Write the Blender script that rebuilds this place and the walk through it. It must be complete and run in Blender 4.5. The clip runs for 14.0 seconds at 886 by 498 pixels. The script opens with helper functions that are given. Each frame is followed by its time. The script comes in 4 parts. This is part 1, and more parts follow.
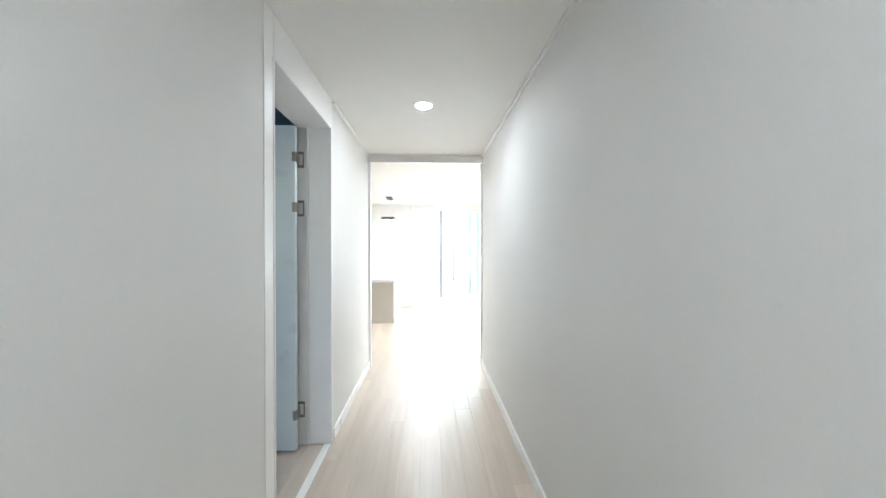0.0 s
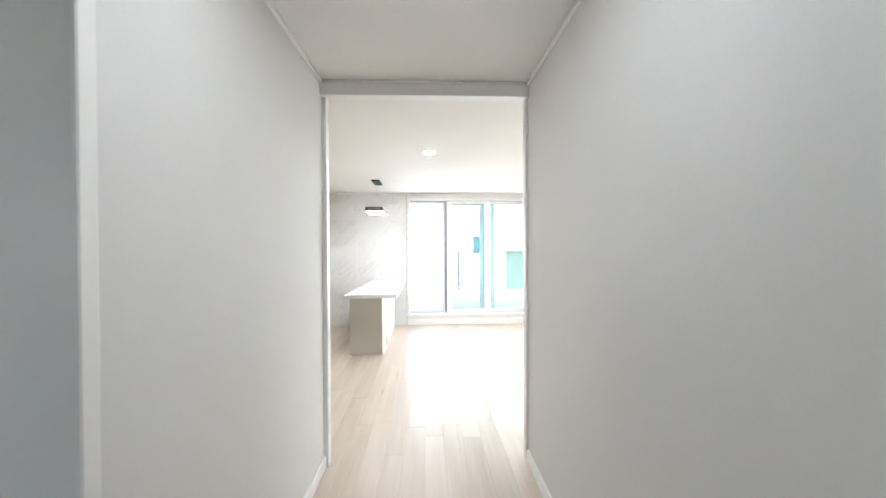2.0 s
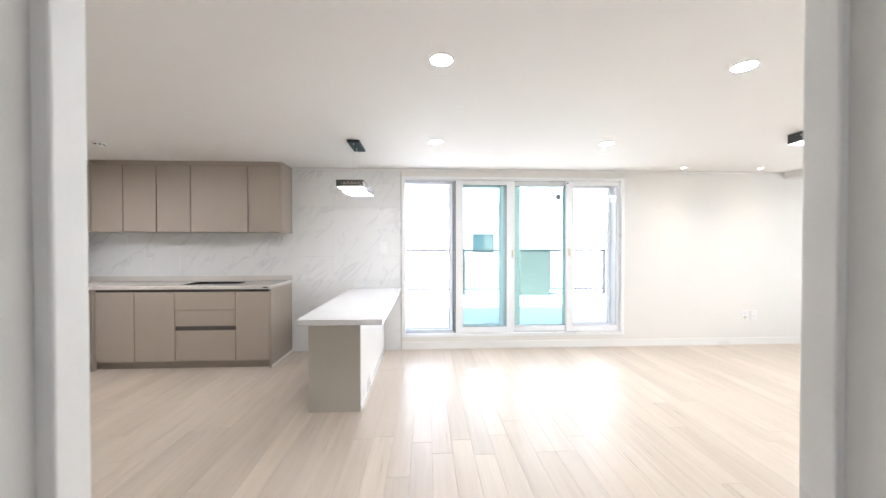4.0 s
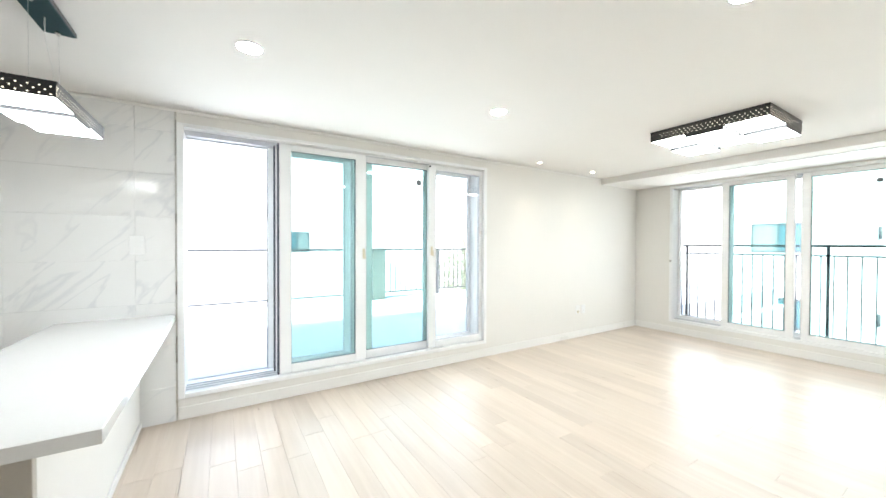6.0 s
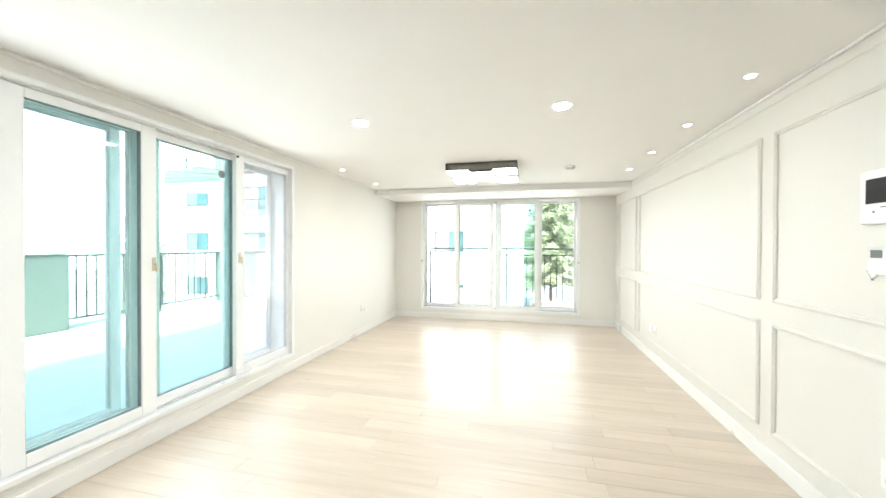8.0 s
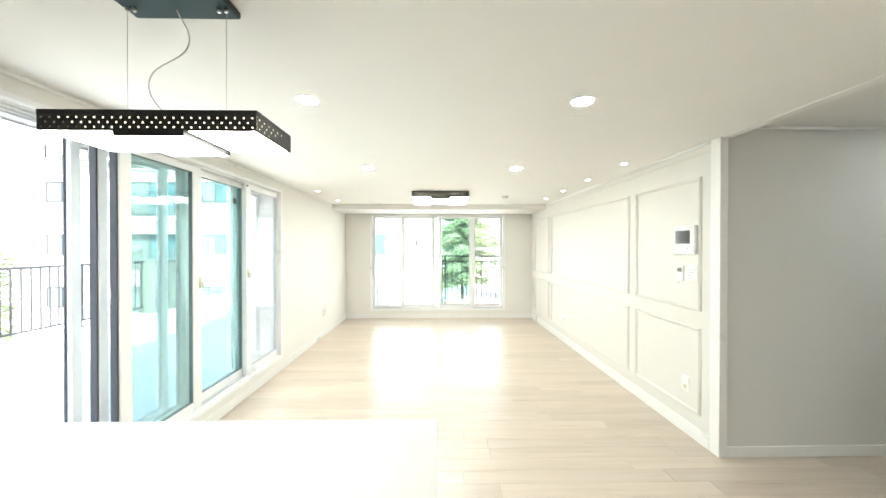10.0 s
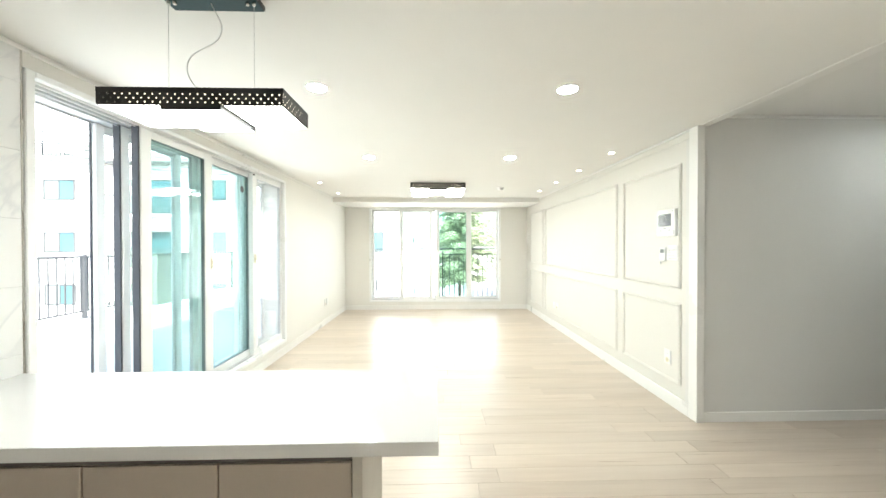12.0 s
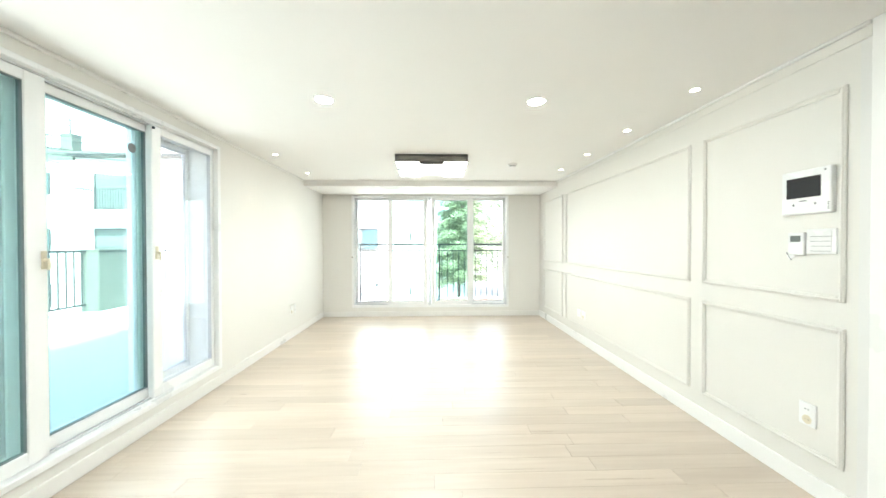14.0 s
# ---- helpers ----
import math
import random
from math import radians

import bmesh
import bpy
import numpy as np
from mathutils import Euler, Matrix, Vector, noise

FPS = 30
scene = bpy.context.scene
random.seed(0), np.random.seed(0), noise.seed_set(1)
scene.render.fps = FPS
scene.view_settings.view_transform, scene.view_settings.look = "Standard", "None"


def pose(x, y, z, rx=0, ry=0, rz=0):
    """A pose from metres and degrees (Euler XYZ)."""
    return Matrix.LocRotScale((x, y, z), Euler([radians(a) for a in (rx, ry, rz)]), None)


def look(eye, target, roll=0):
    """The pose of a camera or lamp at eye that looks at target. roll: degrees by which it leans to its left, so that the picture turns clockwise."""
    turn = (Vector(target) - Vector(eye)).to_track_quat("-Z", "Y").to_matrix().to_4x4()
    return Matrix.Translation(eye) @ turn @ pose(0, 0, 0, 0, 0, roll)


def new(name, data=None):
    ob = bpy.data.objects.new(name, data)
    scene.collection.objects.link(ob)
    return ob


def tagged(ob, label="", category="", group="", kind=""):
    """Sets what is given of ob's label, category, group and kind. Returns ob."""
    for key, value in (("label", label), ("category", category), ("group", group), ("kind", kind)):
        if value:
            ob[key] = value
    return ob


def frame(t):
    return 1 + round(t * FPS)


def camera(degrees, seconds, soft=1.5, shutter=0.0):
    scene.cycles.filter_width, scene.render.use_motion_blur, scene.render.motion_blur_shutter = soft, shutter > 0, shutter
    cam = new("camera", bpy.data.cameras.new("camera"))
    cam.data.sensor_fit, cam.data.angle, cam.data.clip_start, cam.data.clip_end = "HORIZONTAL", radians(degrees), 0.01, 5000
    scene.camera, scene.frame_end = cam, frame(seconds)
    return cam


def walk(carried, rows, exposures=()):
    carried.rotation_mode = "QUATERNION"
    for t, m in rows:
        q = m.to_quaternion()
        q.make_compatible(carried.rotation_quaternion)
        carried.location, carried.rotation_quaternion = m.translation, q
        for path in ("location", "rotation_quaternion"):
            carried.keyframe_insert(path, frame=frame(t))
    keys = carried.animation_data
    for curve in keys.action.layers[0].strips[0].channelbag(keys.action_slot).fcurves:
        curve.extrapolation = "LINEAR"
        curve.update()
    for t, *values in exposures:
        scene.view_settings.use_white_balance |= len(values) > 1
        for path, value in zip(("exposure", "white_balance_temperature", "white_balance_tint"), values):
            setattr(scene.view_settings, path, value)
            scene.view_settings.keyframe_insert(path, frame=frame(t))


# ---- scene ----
cam = camera(102.5, 14.0, soft=1.5, shutter=0.15)
PATH = [
    (0, (0.447, 0.025, 1.32), (0.526, 2.024, 1.303), -0.0),
    (0.5, (0.429, 0.437, 1.317), (0.515, 2.435, 1.305), -0.2),
    (1, (0.436, 0.882, 1.325), (0.519, 2.88, 1.314), -0.1),
    (1.5, (0.412, 1.317, 1.323), (0.501, 3.315, 1.313), -0.2),
    (2, (0.426, 1.75, 1.325), (0.505, 3.748, 1.309), -0.3),
    (4.3, (0.352, 3.593, 1.29), (0.458, 5.59, 1.266), 0.1),
    (4.5, (0.355, 3.744, 1.292), (0.518, 5.738, 1.273), -0.1),
    (5, (0.368, 4.048, 1.261), (0.803, 6.0, 1.235), 0.0),
    (5.5, (0.362, 4.353, 1.25), (1.11, 6.208, 1.227), -0.0),
    (6, (0.325, 4.598, 1.266), (1.383, 6.295, 1.241), 0.2),
    (6.5, (0.211, 4.794, 1.266), (1.573, 6.259, 1.252), 0.1),
    (7, (0.056, 5.005, 1.28), (1.707, 6.134, 1.271), -0.1),
    (7.5, (-0.129, 5.192, 1.306), (1.708, 5.985, 1.294), 0.0),
    (7.7, (-0.244, 5.258, 1.301), (1.648, 5.906, 1.287), 0.1),
    (9.8, (-1.309, 5.888, 1.45), (0.691, 5.868, 1.438), 0.0),
    (10, (-1.398, 5.91, 1.464), (0.602, 5.871, 1.451), 0.0),
    (10.5, (-1.584, 5.911, 1.457), (0.416, 5.858, 1.448), -0.1),
    (11, (-1.671, 5.918, 1.428), (0.328, 5.859, 1.419), -0.0),
    (11.5, (-1.676, 5.92, 1.385), (0.323, 5.863, 1.372), -0.1),
    (12, (-1.58, 5.917, 1.325), (0.419, 5.863, 1.309), -0.1),
    (12.5, (-1.392, 5.918, 1.295), (0.608, 5.864, 1.278), -0.2),
    (13, (-1.129, 5.913, 1.269), (0.87, 5.851, 1.25), -0.2),
    (13.5, (-0.77, 5.874, 1.248), (1.229, 5.813, 1.227), -0.1),
    (14, (-0.379, 5.842, 1.251), (1.62, 5.783, 1.229), -0.1),
]
EXPOSURES = [(0, 3.42, 5930, 7), (1, 3.14, 5980, 9), (2.2, 2.72, 6080, 10), (4.3, 2.37, 6080, 13), (5, 2.36, 6030, 11), (6, 2.36, 6050, 6), (7.5, 2.4, 6220, 5), (9.8, 2.49, 6440, 2), (11.5, 2.53, 6440, 2), (14, 2.45, 6200, 1)]
walk(cam, [(t, look(eye, target, roll)) for t, eye, target, roll in PATH], EXPOSURES)

# ---------------------------------------------------------------- plan (metres)
NORTH, EAST, SOUTH = 7.753, 5.88, 3.942      # faces of the living room's walls
WEST = -3.65                                 # face of the kitchen's end wall
HALL_L, HALL_R, HALL_BACK = -0.207, 1.03, -1.7
CEIL, HALL_CEIL = 2.22, 2.30
BEAM_X, BEAM_Z = 4.98, 2.135

# ---------------------------------------------------------------- world, sun, large lights
world = bpy.data.worlds.new("sky")
scene.world = world
world.use_nodes = True
wn = world.node_tree
sky = wn.nodes.new("ShaderNodeTexSky")
sky.sky_type, sky.sun_disc = "NISHITA", False
sky.sun_elevation, sky.sun_rotation = radians(47), radians(248)
sky.air_density, sky.dust_density, sky.ozone_density = 1.0, 2.5, 1.0
wn.nodes["Background"].inputs["Strength"].default_value = 0.12
wn.links.new(sky.outputs["Color"], wn.nodes["Background"].inputs["Color"])

sun_data = bpy.data.lights.new("sun", "SUN")
sun_data.energy, sun_data.angle, sun_data.color = 3.3, radians(3), (1.0, 0.96, 0.9)
sun = new("sun", sun_data)
sun.matrix_world = look((-45, -18, 52), (0, 0, 0))


# the sky's light, bay by bay, in the openings of the two windows


def window_light(name, place, aim, w, h, power):
    d = bpy.data.lights.new(name, "AREA")
    d.shape, d.size, d.size_y, d.energy, d.color = "RECTANGLE", w, h, power, (1.0, 0.995, 0.975)
    new(name, d).matrix_world = look(place, aim)


for a, b in ((0.10, 0.65), (0.80, 1.36), (1.47, 2.13), (2.22, 2.77)):
    window_light("window_light_north", ((a + b) / 2, NORTH - 0.05, 1.15), ((a + b) / 2, 0, 1.15), b - a, 1.78, 1.32)
for a, b in ((4.57, 5.12), (5.23, 5.79), (6.00, 6.55), (6.64, 7.19)):
    window_light("window_light_east", (EAST - 0.03, (a + b) / 2, 1.15), (0, (a + b) / 2, 1.15), b - a, 1.78, 1.32)

# ---------------------------------------------------------------- materials


def shader(name):
    m = bpy.data.materials.new(name)
    m.use_nodes = True
    return m, m.node_tree, m.node_tree.nodes["Principled BSDF"]


def rgb(c):
    return (*c, 1.0)


def surface(name, color, rough=0.5, metal=0.0, vary=0.06, grain=60.0, bump=0.15, coarse=3.0, coat=0.0, stretch=(1, 1, 1), rough_vary=0.08, spec=0.5):
    """Paint, plastic, stone or metal with two scales of unevenness and a fine relief."""
    m, nt, p = shader(name)
    n, l = nt.nodes, nt.links
    tc = n.new("ShaderNodeTexCoord")
    mp = n.new("ShaderNodeMapping")
    mp.inputs["Scale"].default_value = stretch
    l.new(tc.outputs["Object"], mp.inputs["Vector"])
    big, fine = n.new("ShaderNodeTexNoise"), n.new("ShaderNodeTexNoise")
    big.inputs["Scale"].default_value, fine.inputs["Scale"].default_value = coarse, grain
    big.inputs["Detail"].default_value, fine.inputs["Detail"].default_value = 3, 4
    l.new(mp.outputs["Vector"], big.inputs["Vector"])
    l.new(mp.outputs["Vector"], fine.inputs["Vector"])
    add = n.new("ShaderNodeMath")
    add.operation = "ADD"
    l.new(big.outputs["Fac"], add.inputs[0])
    l.new(fine.outputs["Fac"], add.inputs[1])
    rng = n.new("ShaderNodeMapRange")
    rng.inputs["From Min"].default_value, rng.inputs["From Max"].default_value = 0.6, 1.4
    rng.inputs["To Min"].default_value, rng.inputs["To Max"].default_value = 1 - vary, 1 + vary
    l.new(add.outputs[0], rng.inputs["Value"])
    mix = n.new("ShaderNodeVectorMath")
    mix.operation = "SCALE"
    mix.inputs[0].default_value = color
    l.new(rng.outputs["Result"], mix.inputs["Scale"])
    l.new(mix.outputs["Vector"], p.inputs["Base Color"])
    rr = n.new("ShaderNodeMapRange")
    rr.inputs["From Min"].default_value, rr.inputs["From Max"].default_value = 0.3, 0.7
    rr.inputs["To Min"].default_value, rr.inputs["To Max"].default_value = max(0.02, rough - rough_vary), min(1, rough + rough_vary)
    l.new(big.outputs["Fac"], rr.inputs["Value"])
    l.new(rr.outputs["Result"], p.inputs["Roughness"])
    if bump:
        b = n.new("ShaderNodeBump")
        b.inputs["Strength"].default_value, b.inputs["Distance"].default_value = bump, 0.002
        l.new(fine.outputs["Fac"], b.inputs["Height"])
        l.new(b.outputs["Normal"], p.inputs["Normal"])
    p.inputs["Metallic"].default_value = metal
    p.inputs["Coat Weight"].default_value = coat
    p.inputs["Specular IOR Level"].default_value = spec
    return m


def glow(name, color, strength):
    m, nt, p = shader(name)
    p.inputs["Base Color"].default_value = rgb((0.8, 0.8, 0.8))
    p.inputs["Emission Color"].default_value, p.inputs["Emission Strength"].default_value = rgb(color), strength
    return m


def glass(name, color, rough=0.0):
    m, nt, p = shader(name)
    p.inputs["Base Color"].default_value = rgb(color)
    p.inputs["Transmission Weight"].default_value = 1.0
    p.inputs["Roughness"].default_value, p.inputs["IOR"].default_value = rough, 1.45
    return m


def wood_floor():
    m, nt, p = shader("pale oak laminate")
    n, l = nt.nodes, nt.links
    geo, info = n.new("ShaderNodeNewGeometry"), n.new("ShaderNodeObjectInfo")
    off = n.new("ShaderNodeVectorMath")
    off.operation = "SCALE"
    off.inputs[0].default_value = (7.3, 19.1, 3.7)
    l.new(info.outputs["Random"], off.inputs["Scale"])
    add = n.new("ShaderNodeVectorMath")
    l.new(geo.outputs["Position"], add.inputs[0])
    l.new(off.outputs["Vector"], add.inputs[1])
    mp = n.new("ShaderNodeMapping")
    mp.inputs["Scale"].default_value = (34, 1.6, 1)
    l.new(add.outputs["Vector"], mp.inputs["Vector"])
    fib, cloud = n.new("ShaderNodeTexNoise"), n.new("ShaderNodeTexNoise")
    fib.inputs["Scale"].default_value, fib.inputs["Detail"].default_value, fib.inputs["Distortion"].default_value = 1.0, 6, 0.6
    l.new(mp.outputs["Vector"], fib.inputs["Vector"])
    mp2 = n.new("ShaderNodeMapping")
    mp2.inputs["Scale"].default_value = (9, 0.9, 1)
    l.new(add.outputs["Vector"], mp2.inputs["Vector"])
    cloud.inputs["Scale"].default_value, cloud.inputs["Detail"].default_value = 1.0, 3
    l.new(mp2.outputs["Vector"], cloud.inputs["Vector"])
    ramp = n.new("ShaderNodeValToRGB")
    ramp.color_ramp.elements[0].position, ramp.color_ramp.elements[0].color = 0.25, rgb((0.49, 0.405, 0.325))
    ramp.color_ramp.elements[1].position, ramp.color_ramp.elements[1].color = 0.75, rgb((0.63, 0.55, 0.46))
    avg = n.new("ShaderNodeMath")
    avg.operation = "MULTIPLY_ADD"
    avg.inputs[1].default_value = 0.45
    l.new(fib.outputs["Fac"], avg.inputs[0])
    c2 = n.new("ShaderNodeMath")
    c2.operation = "MULTIPLY"
    c2.inputs[1].default_value = 0.55
    l.new(cloud.outputs["Fac"], c2.inputs[0])
    l.new(c2.outputs[0], avg.inputs[2])
    l.new(avg.outputs[0], ramp.inputs["Fac"])
    tone = n.new("ShaderNodeMapRange")
    tone.inputs["To Min"].default_value, tone.inputs["To Max"].default_value = 0.92, 1.06
    l.new(info.outputs["Random"], tone.inputs["Value"])
    mul = n.new("ShaderNodeVectorMath")
    mul.operation = "SCALE"
    l.new(ramp.outputs["Color"], mul.inputs[0])
    l.new(tone.outputs["Result"], mul.inputs["Scale"])
    l.new(mul.outputs["Vector"], p.inputs["Base Color"])
    rr = n.new("ShaderNodeMapRange")
    rr.inputs["To Min"].default_value, rr.inputs["To Max"].default_value = 0.24, 0.36
    l.new(fib.outputs["Fac"], rr.inputs["Value"])
    l.new(rr.outputs["Result"], p.inputs["Roughness"])
    b = n.new("ShaderNodeBump")
    b.inputs["Strength"].default_value, b.inputs["Distance"].default_value = 0.12, 0.001
    l.new(fib.outputs["Fac"], b.inputs["Height"])
    l.new(b.outputs["Normal"], p.inputs["Normal"])
    return m


def marble():
    m, nt, p = shader("white marble porcelain")
    n, l = nt.nodes, nt.links
    geo, info = n.new("ShaderNodeNewGeometry"), n.new("ShaderNodeObjectInfo")
    off = n.new("ShaderNodeVectorMath")
    off.operation = "SCALE"
    off.inputs[0].default_value = (5.1, 3.3, 8.7)
    l.new(info.outputs["Random"], off.inputs["Scale"])
    add = n.new("ShaderNodeVectorMath")
    l.new(geo.outputs["Position"], add.inputs[0])
    l.new(off.outputs["Vector"], add.inputs[1])
    mp = n.new("ShaderNodeMapping")
    turn = n.new("ShaderNodeVectorRotate")
    turn.rotation_type = "Y_AXIS"
    turn.inputs["Angle"].default_value = radians(48)
    l.new(add.outputs["Vector"], turn.inputs["Vector"])
    mp.inputs["Scale"].default_value = (0.9, 1.0, 3.6)
    l.new(turn.outputs["Vector"], mp.inputs["Vector"])
    vein = n.new("ShaderNodeTexNoise")
    vein.inputs["Scale"].default_value, vein.inputs["Detail"].default_value, vein.inputs["Distortion"].default_value = 1.5, 8, 0.5
    l.new(mp.outputs["Vector"], vein.inputs["Vector"])
    dist = n.new("ShaderNodeMath")
    dist.operation = "SUBTRACT"
    dist.inputs[1].default_value = 0.5
    l.new(vein.outputs["Fac"], dist.inputs[0])
    ab = n.new("ShaderNodeMath")
    ab.operation = "ABSOLUTE"
    l.new(dist.outputs[0], ab.inputs[0])
    ramp = n.new("ShaderNodeValToRGB")
    e = ramp.color_ramp.elements
    e[0].position, e[0].color = 0.0, rgb((0.68, 0.685, 0.69))
    e[1].position, e[1].color = 0.03, rgb((0.78, 0.78, 0.77))
    l.new(ab.outputs[0], ramp.inputs["Fac"])
    cloud = n.new("ShaderNodeTexNoise")
    cloud.inputs["Scale"].default_value = 2.2
    l.new(add.outputs["Vector"], cloud.inputs["Vector"])
    cr = n.new("ShaderNodeMapRange")
    cr.inputs["From Min"].default_value, cr.inputs["From Max"].default_value = 0.46, 0.64
    l.new(cloud.outputs["Fac"], cr.inputs["Value"])
    mix = n.new("ShaderNodeMix")
    mix.data_type = "RGBA"
    mix.inputs["B"].default_value = rgb((0.78, 0.78, 0.77))
    l.new(cr.outputs["Result"], mix.inputs["Factor"])
    l.new(ramp.outputs["Color"], mix.inputs["A"])
    l.new(mix.outputs["Result"], p.inputs["Base Color"])
    p.inputs["Roughness"].default_value = 0.12
    return m


def foliage(name, dark, light):
    m, nt, p = shader(name)
    n, l = nt.nodes, nt.links
    geo = n.new("ShaderNodeNewGeometry")
    ramp = n.new("ShaderNodeValToRGB")
    ramp.color_ramp.elements[0].color, ramp.color_ramp.elements[1].color = rgb(dark), rgb(light)
    l.new(geo.outputs["Random Per Island"], ramp.inputs["Fac"])
    l.new(ramp.outputs["Color"], p.inputs["Base Color"])
    p.inputs["Roughness"].default_value = 0.6
    return m


WALLPAPER = surface("cream white silk wallpaper", (0.775, 0.76, 0.722), 0.55, vary=0.02, grain=220, bump=0.12, stretch=(1, 1, 0.35))
HALLPAPER = surface("soft white hall wallpaper", (0.715, 0.705, 0.68), 0.66, vary=0.025, grain=260, bump=0.14, stretch=(1, 1, 0.3), spec=0.25)
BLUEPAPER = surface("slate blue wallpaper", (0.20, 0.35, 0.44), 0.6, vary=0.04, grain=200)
CEILPAPER = surface("white ceiling paper", (0.80, 0.79, 0.765), 0.7, vary=0.02, grain=240, bump=0.1, spec=0.3)
TRIM = surface("white trim film", (0.82, 0.81, 0.785), 0.35, vary=0.015, grain=90, bump=0.0)
PANELFILM = surface("cream panelling paint", (0.715, 0.695, 0.65), 0.5, vary=0.012, grain=90, bump=0.03, spec=0.3)
DOORFILM = surface("pale grey door film", (0.65, 0.72, 0.72), 0.33, vary=0.03, grain=120, bump=0.06)
PVC = surface("white window profile", (0.86, 0.865, 0.86), 0.34, vary=0.012, grain=60, bump=0.0)
GREYPVC = surface("weathered grey window profile", (0.60, 0.61, 0.63), 0.4, vary=0.10, grain=40, bump=0.1)
SEAL = surface("dark grey glazing seal", (0.21, 0.25, 0.25), 0.5, vary=0.1)
BRUSH = surface("dark grey brush seal", (0.085, 0.09, 0.105), 0.7, vary=0.15)
GASKET = surface("dark rubber gasket", (0.03, 0.035, 0.045), 0.5, vary=0.1)
CLEAR = glass("clear glass", (0.97, 0.985, 0.98))
TEAL = glass("green tinted glass", (0.66, 0.90, 0.87))
PLANK = wood_floor()
SUBFLOOR = surface("brown joint", (0.30, 0.24, 0.185), 0.8)
MARBLE = marble()
GROUT = surface("pale grey grout", (0.74, 0.735, 0.72), 0.9)
CABINET = surface("matt taupe cabinet film", (0.40, 0.345, 0.285), 0.45, vary=0.025, grain=150, bump=0.05)
# taupe with the shade of door gaps and grip recesses in its colour
CABINET_IN = surface("taupe darkened for shaded recesses", (0.09, 0.08, 0.07), 0.6)
KICK = surface("taupe plinth", (0.31, 0.27, 0.225), 0.5, vary=0.03)
QUARTZ = surface("polished white quartz", (0.66, 0.655, 0.64), 0.09, vary=0.02, grain=180, bump=0.0, rough_vary=0.02)
# greige of the island's end, lightened for the daylight it catches
LIT_GREIGE = surface("greige panel film lightened for daylight", (0.47, 0.44, 0.385), 0.4, vary=0.025, grain=150, bump=0.05)
BEIGETOP = surface("polished warm beige quartz", (0.66, 0.62, 0.575), 0.1, vary=0.025, grain=180, bump=0.0, rough_vary=0.02)
BLACKMETAL = surface("black powder coated steel", (0.016, 0.016, 0.018), 0.4, vary=0.15, grain=300, bump=0.05)
TEALMETAL = surface("dark teal canopy underside", (0.018, 0.052, 0.062), 0.6, vary=0.08, spec=0.25)
CHROME = surface("brushed steel", (0.55, 0.53, 0.49), 0.28, metal=1.0, vary=0.05, grain=120, bump=0.05)
NICKEL = surface("worn nickel", (0.30, 0.275, 0.24), 0.38, metal=1.0, vary=0.12, grain=150, bump=0.08)
WIRE = surface("thin steel wire", (0.5, 0.5, 0.5), 0.35, metal=0.8)
CORD = surface("clear grey cord", (0.72, 0.72, 0.70), 0.3)
PLASTIC = surface("white plastic", (0.80, 0.80, 0.79), 0.3, vary=0.015, bump=0.02)
IVORY = surface("aged ivory plastic", (0.66, 0.60, 0.46), 0.35, vary=0.03, bump=0.02)
SCREEN = surface("dark display glass", (0.025, 0.027, 0.03), 0.08, vary=0.05, bump=0.0)
LCD = surface("grey green display", (0.16, 0.18, 0.17), 0.2, vary=0.05, bump=0.0)
PRINT = surface("grey print", (0.16, 0.165, 0.17), 0.5)
CUTOUT_BLACK = surface("black for the dark cut-out", (0.012, 0.012, 0.014), 0.35, vary=0.05, bump=0.0, spec=0.15)
LED_DIM = glow("led board", (1.0, 0.86, 0.62), 0.6)
LED = glow("led diffuser", (1.0, 0.985, 0.96), 4.8)
SOFTLED = glow("softer led diffuser", (1.0, 0.985, 0.96), 4.0)
DOWN = glow("downlight diffuser", (0.97, 0.985, 1.0), 58.0)
HALLDOWN = glow("hall downlight diffuser", (0.97, 0.985, 1.0), 36.0)
BACKDOWN = glow("entrance downlight diffuser", (0.97, 0.985, 1.0), 57.0)
SPOT = glow("warm spot lens", (1.0, 0.86, 0.66), 5.0)
CONCRETE = surface("pale terrace coating", (0.62, 0.63, 0.62), 0.7, vary=0.08, grain=30, bump=0.2, coarse=0.7)
RENDER_WHITE = surface("white masonry paint", (0.78, 0.78, 0.77), 0.8, vary=0.05, grain=20, bump=0.2, coarse=0.4)
PARAPET = surface("grey green parapet paint", (0.17, 0.185, 0.168), 0.75, vary=0.08, grain=25, bump=0.2, coarse=1.5)
RAIL = surface("dark grey painted steel rail", (0.065, 0.068, 0.076), 0.45, vary=0.1, grain=80)
ROOFTILE = surface("grey brown roof shingles", (0.26, 0.24, 0.23), 0.85, vary=0.12, grain=12, bump=0.4, coarse=2)
FARFRAME = surface("dark grey window surround", (0.07, 0.072, 0.078), 0.6, vary=0.05)
FARGLASS = surface("dull far window glass", (0.075, 0.14, 0.165), 0.35, vary=0.25, bump=0.0, coarse=0.8, rough_vary=0.05, spec=0.2)
CURTAIN = surface("pale curtain behind glass", (0.17, 0.20, 0.205), 0.8, vary=0.1, coarse=4, stretch=(1, 4, 0.2))
GROUND = surface("pale dry paving", (0.50, 0.485, 0.455), 0.9, vary=0.2, grain=1.5, bump=0.3, coarse=0.12)
BARK = surface("brown bark", (0.10, 0.07, 0.05), 0.9, vary=0.2, grain=20, bump=0.6, stretch=(1, 1, 0.2))
NEEDLES = foliage("green needles", (0.22, 0.29, 0.17), (0.38, 0.44, 0.29))
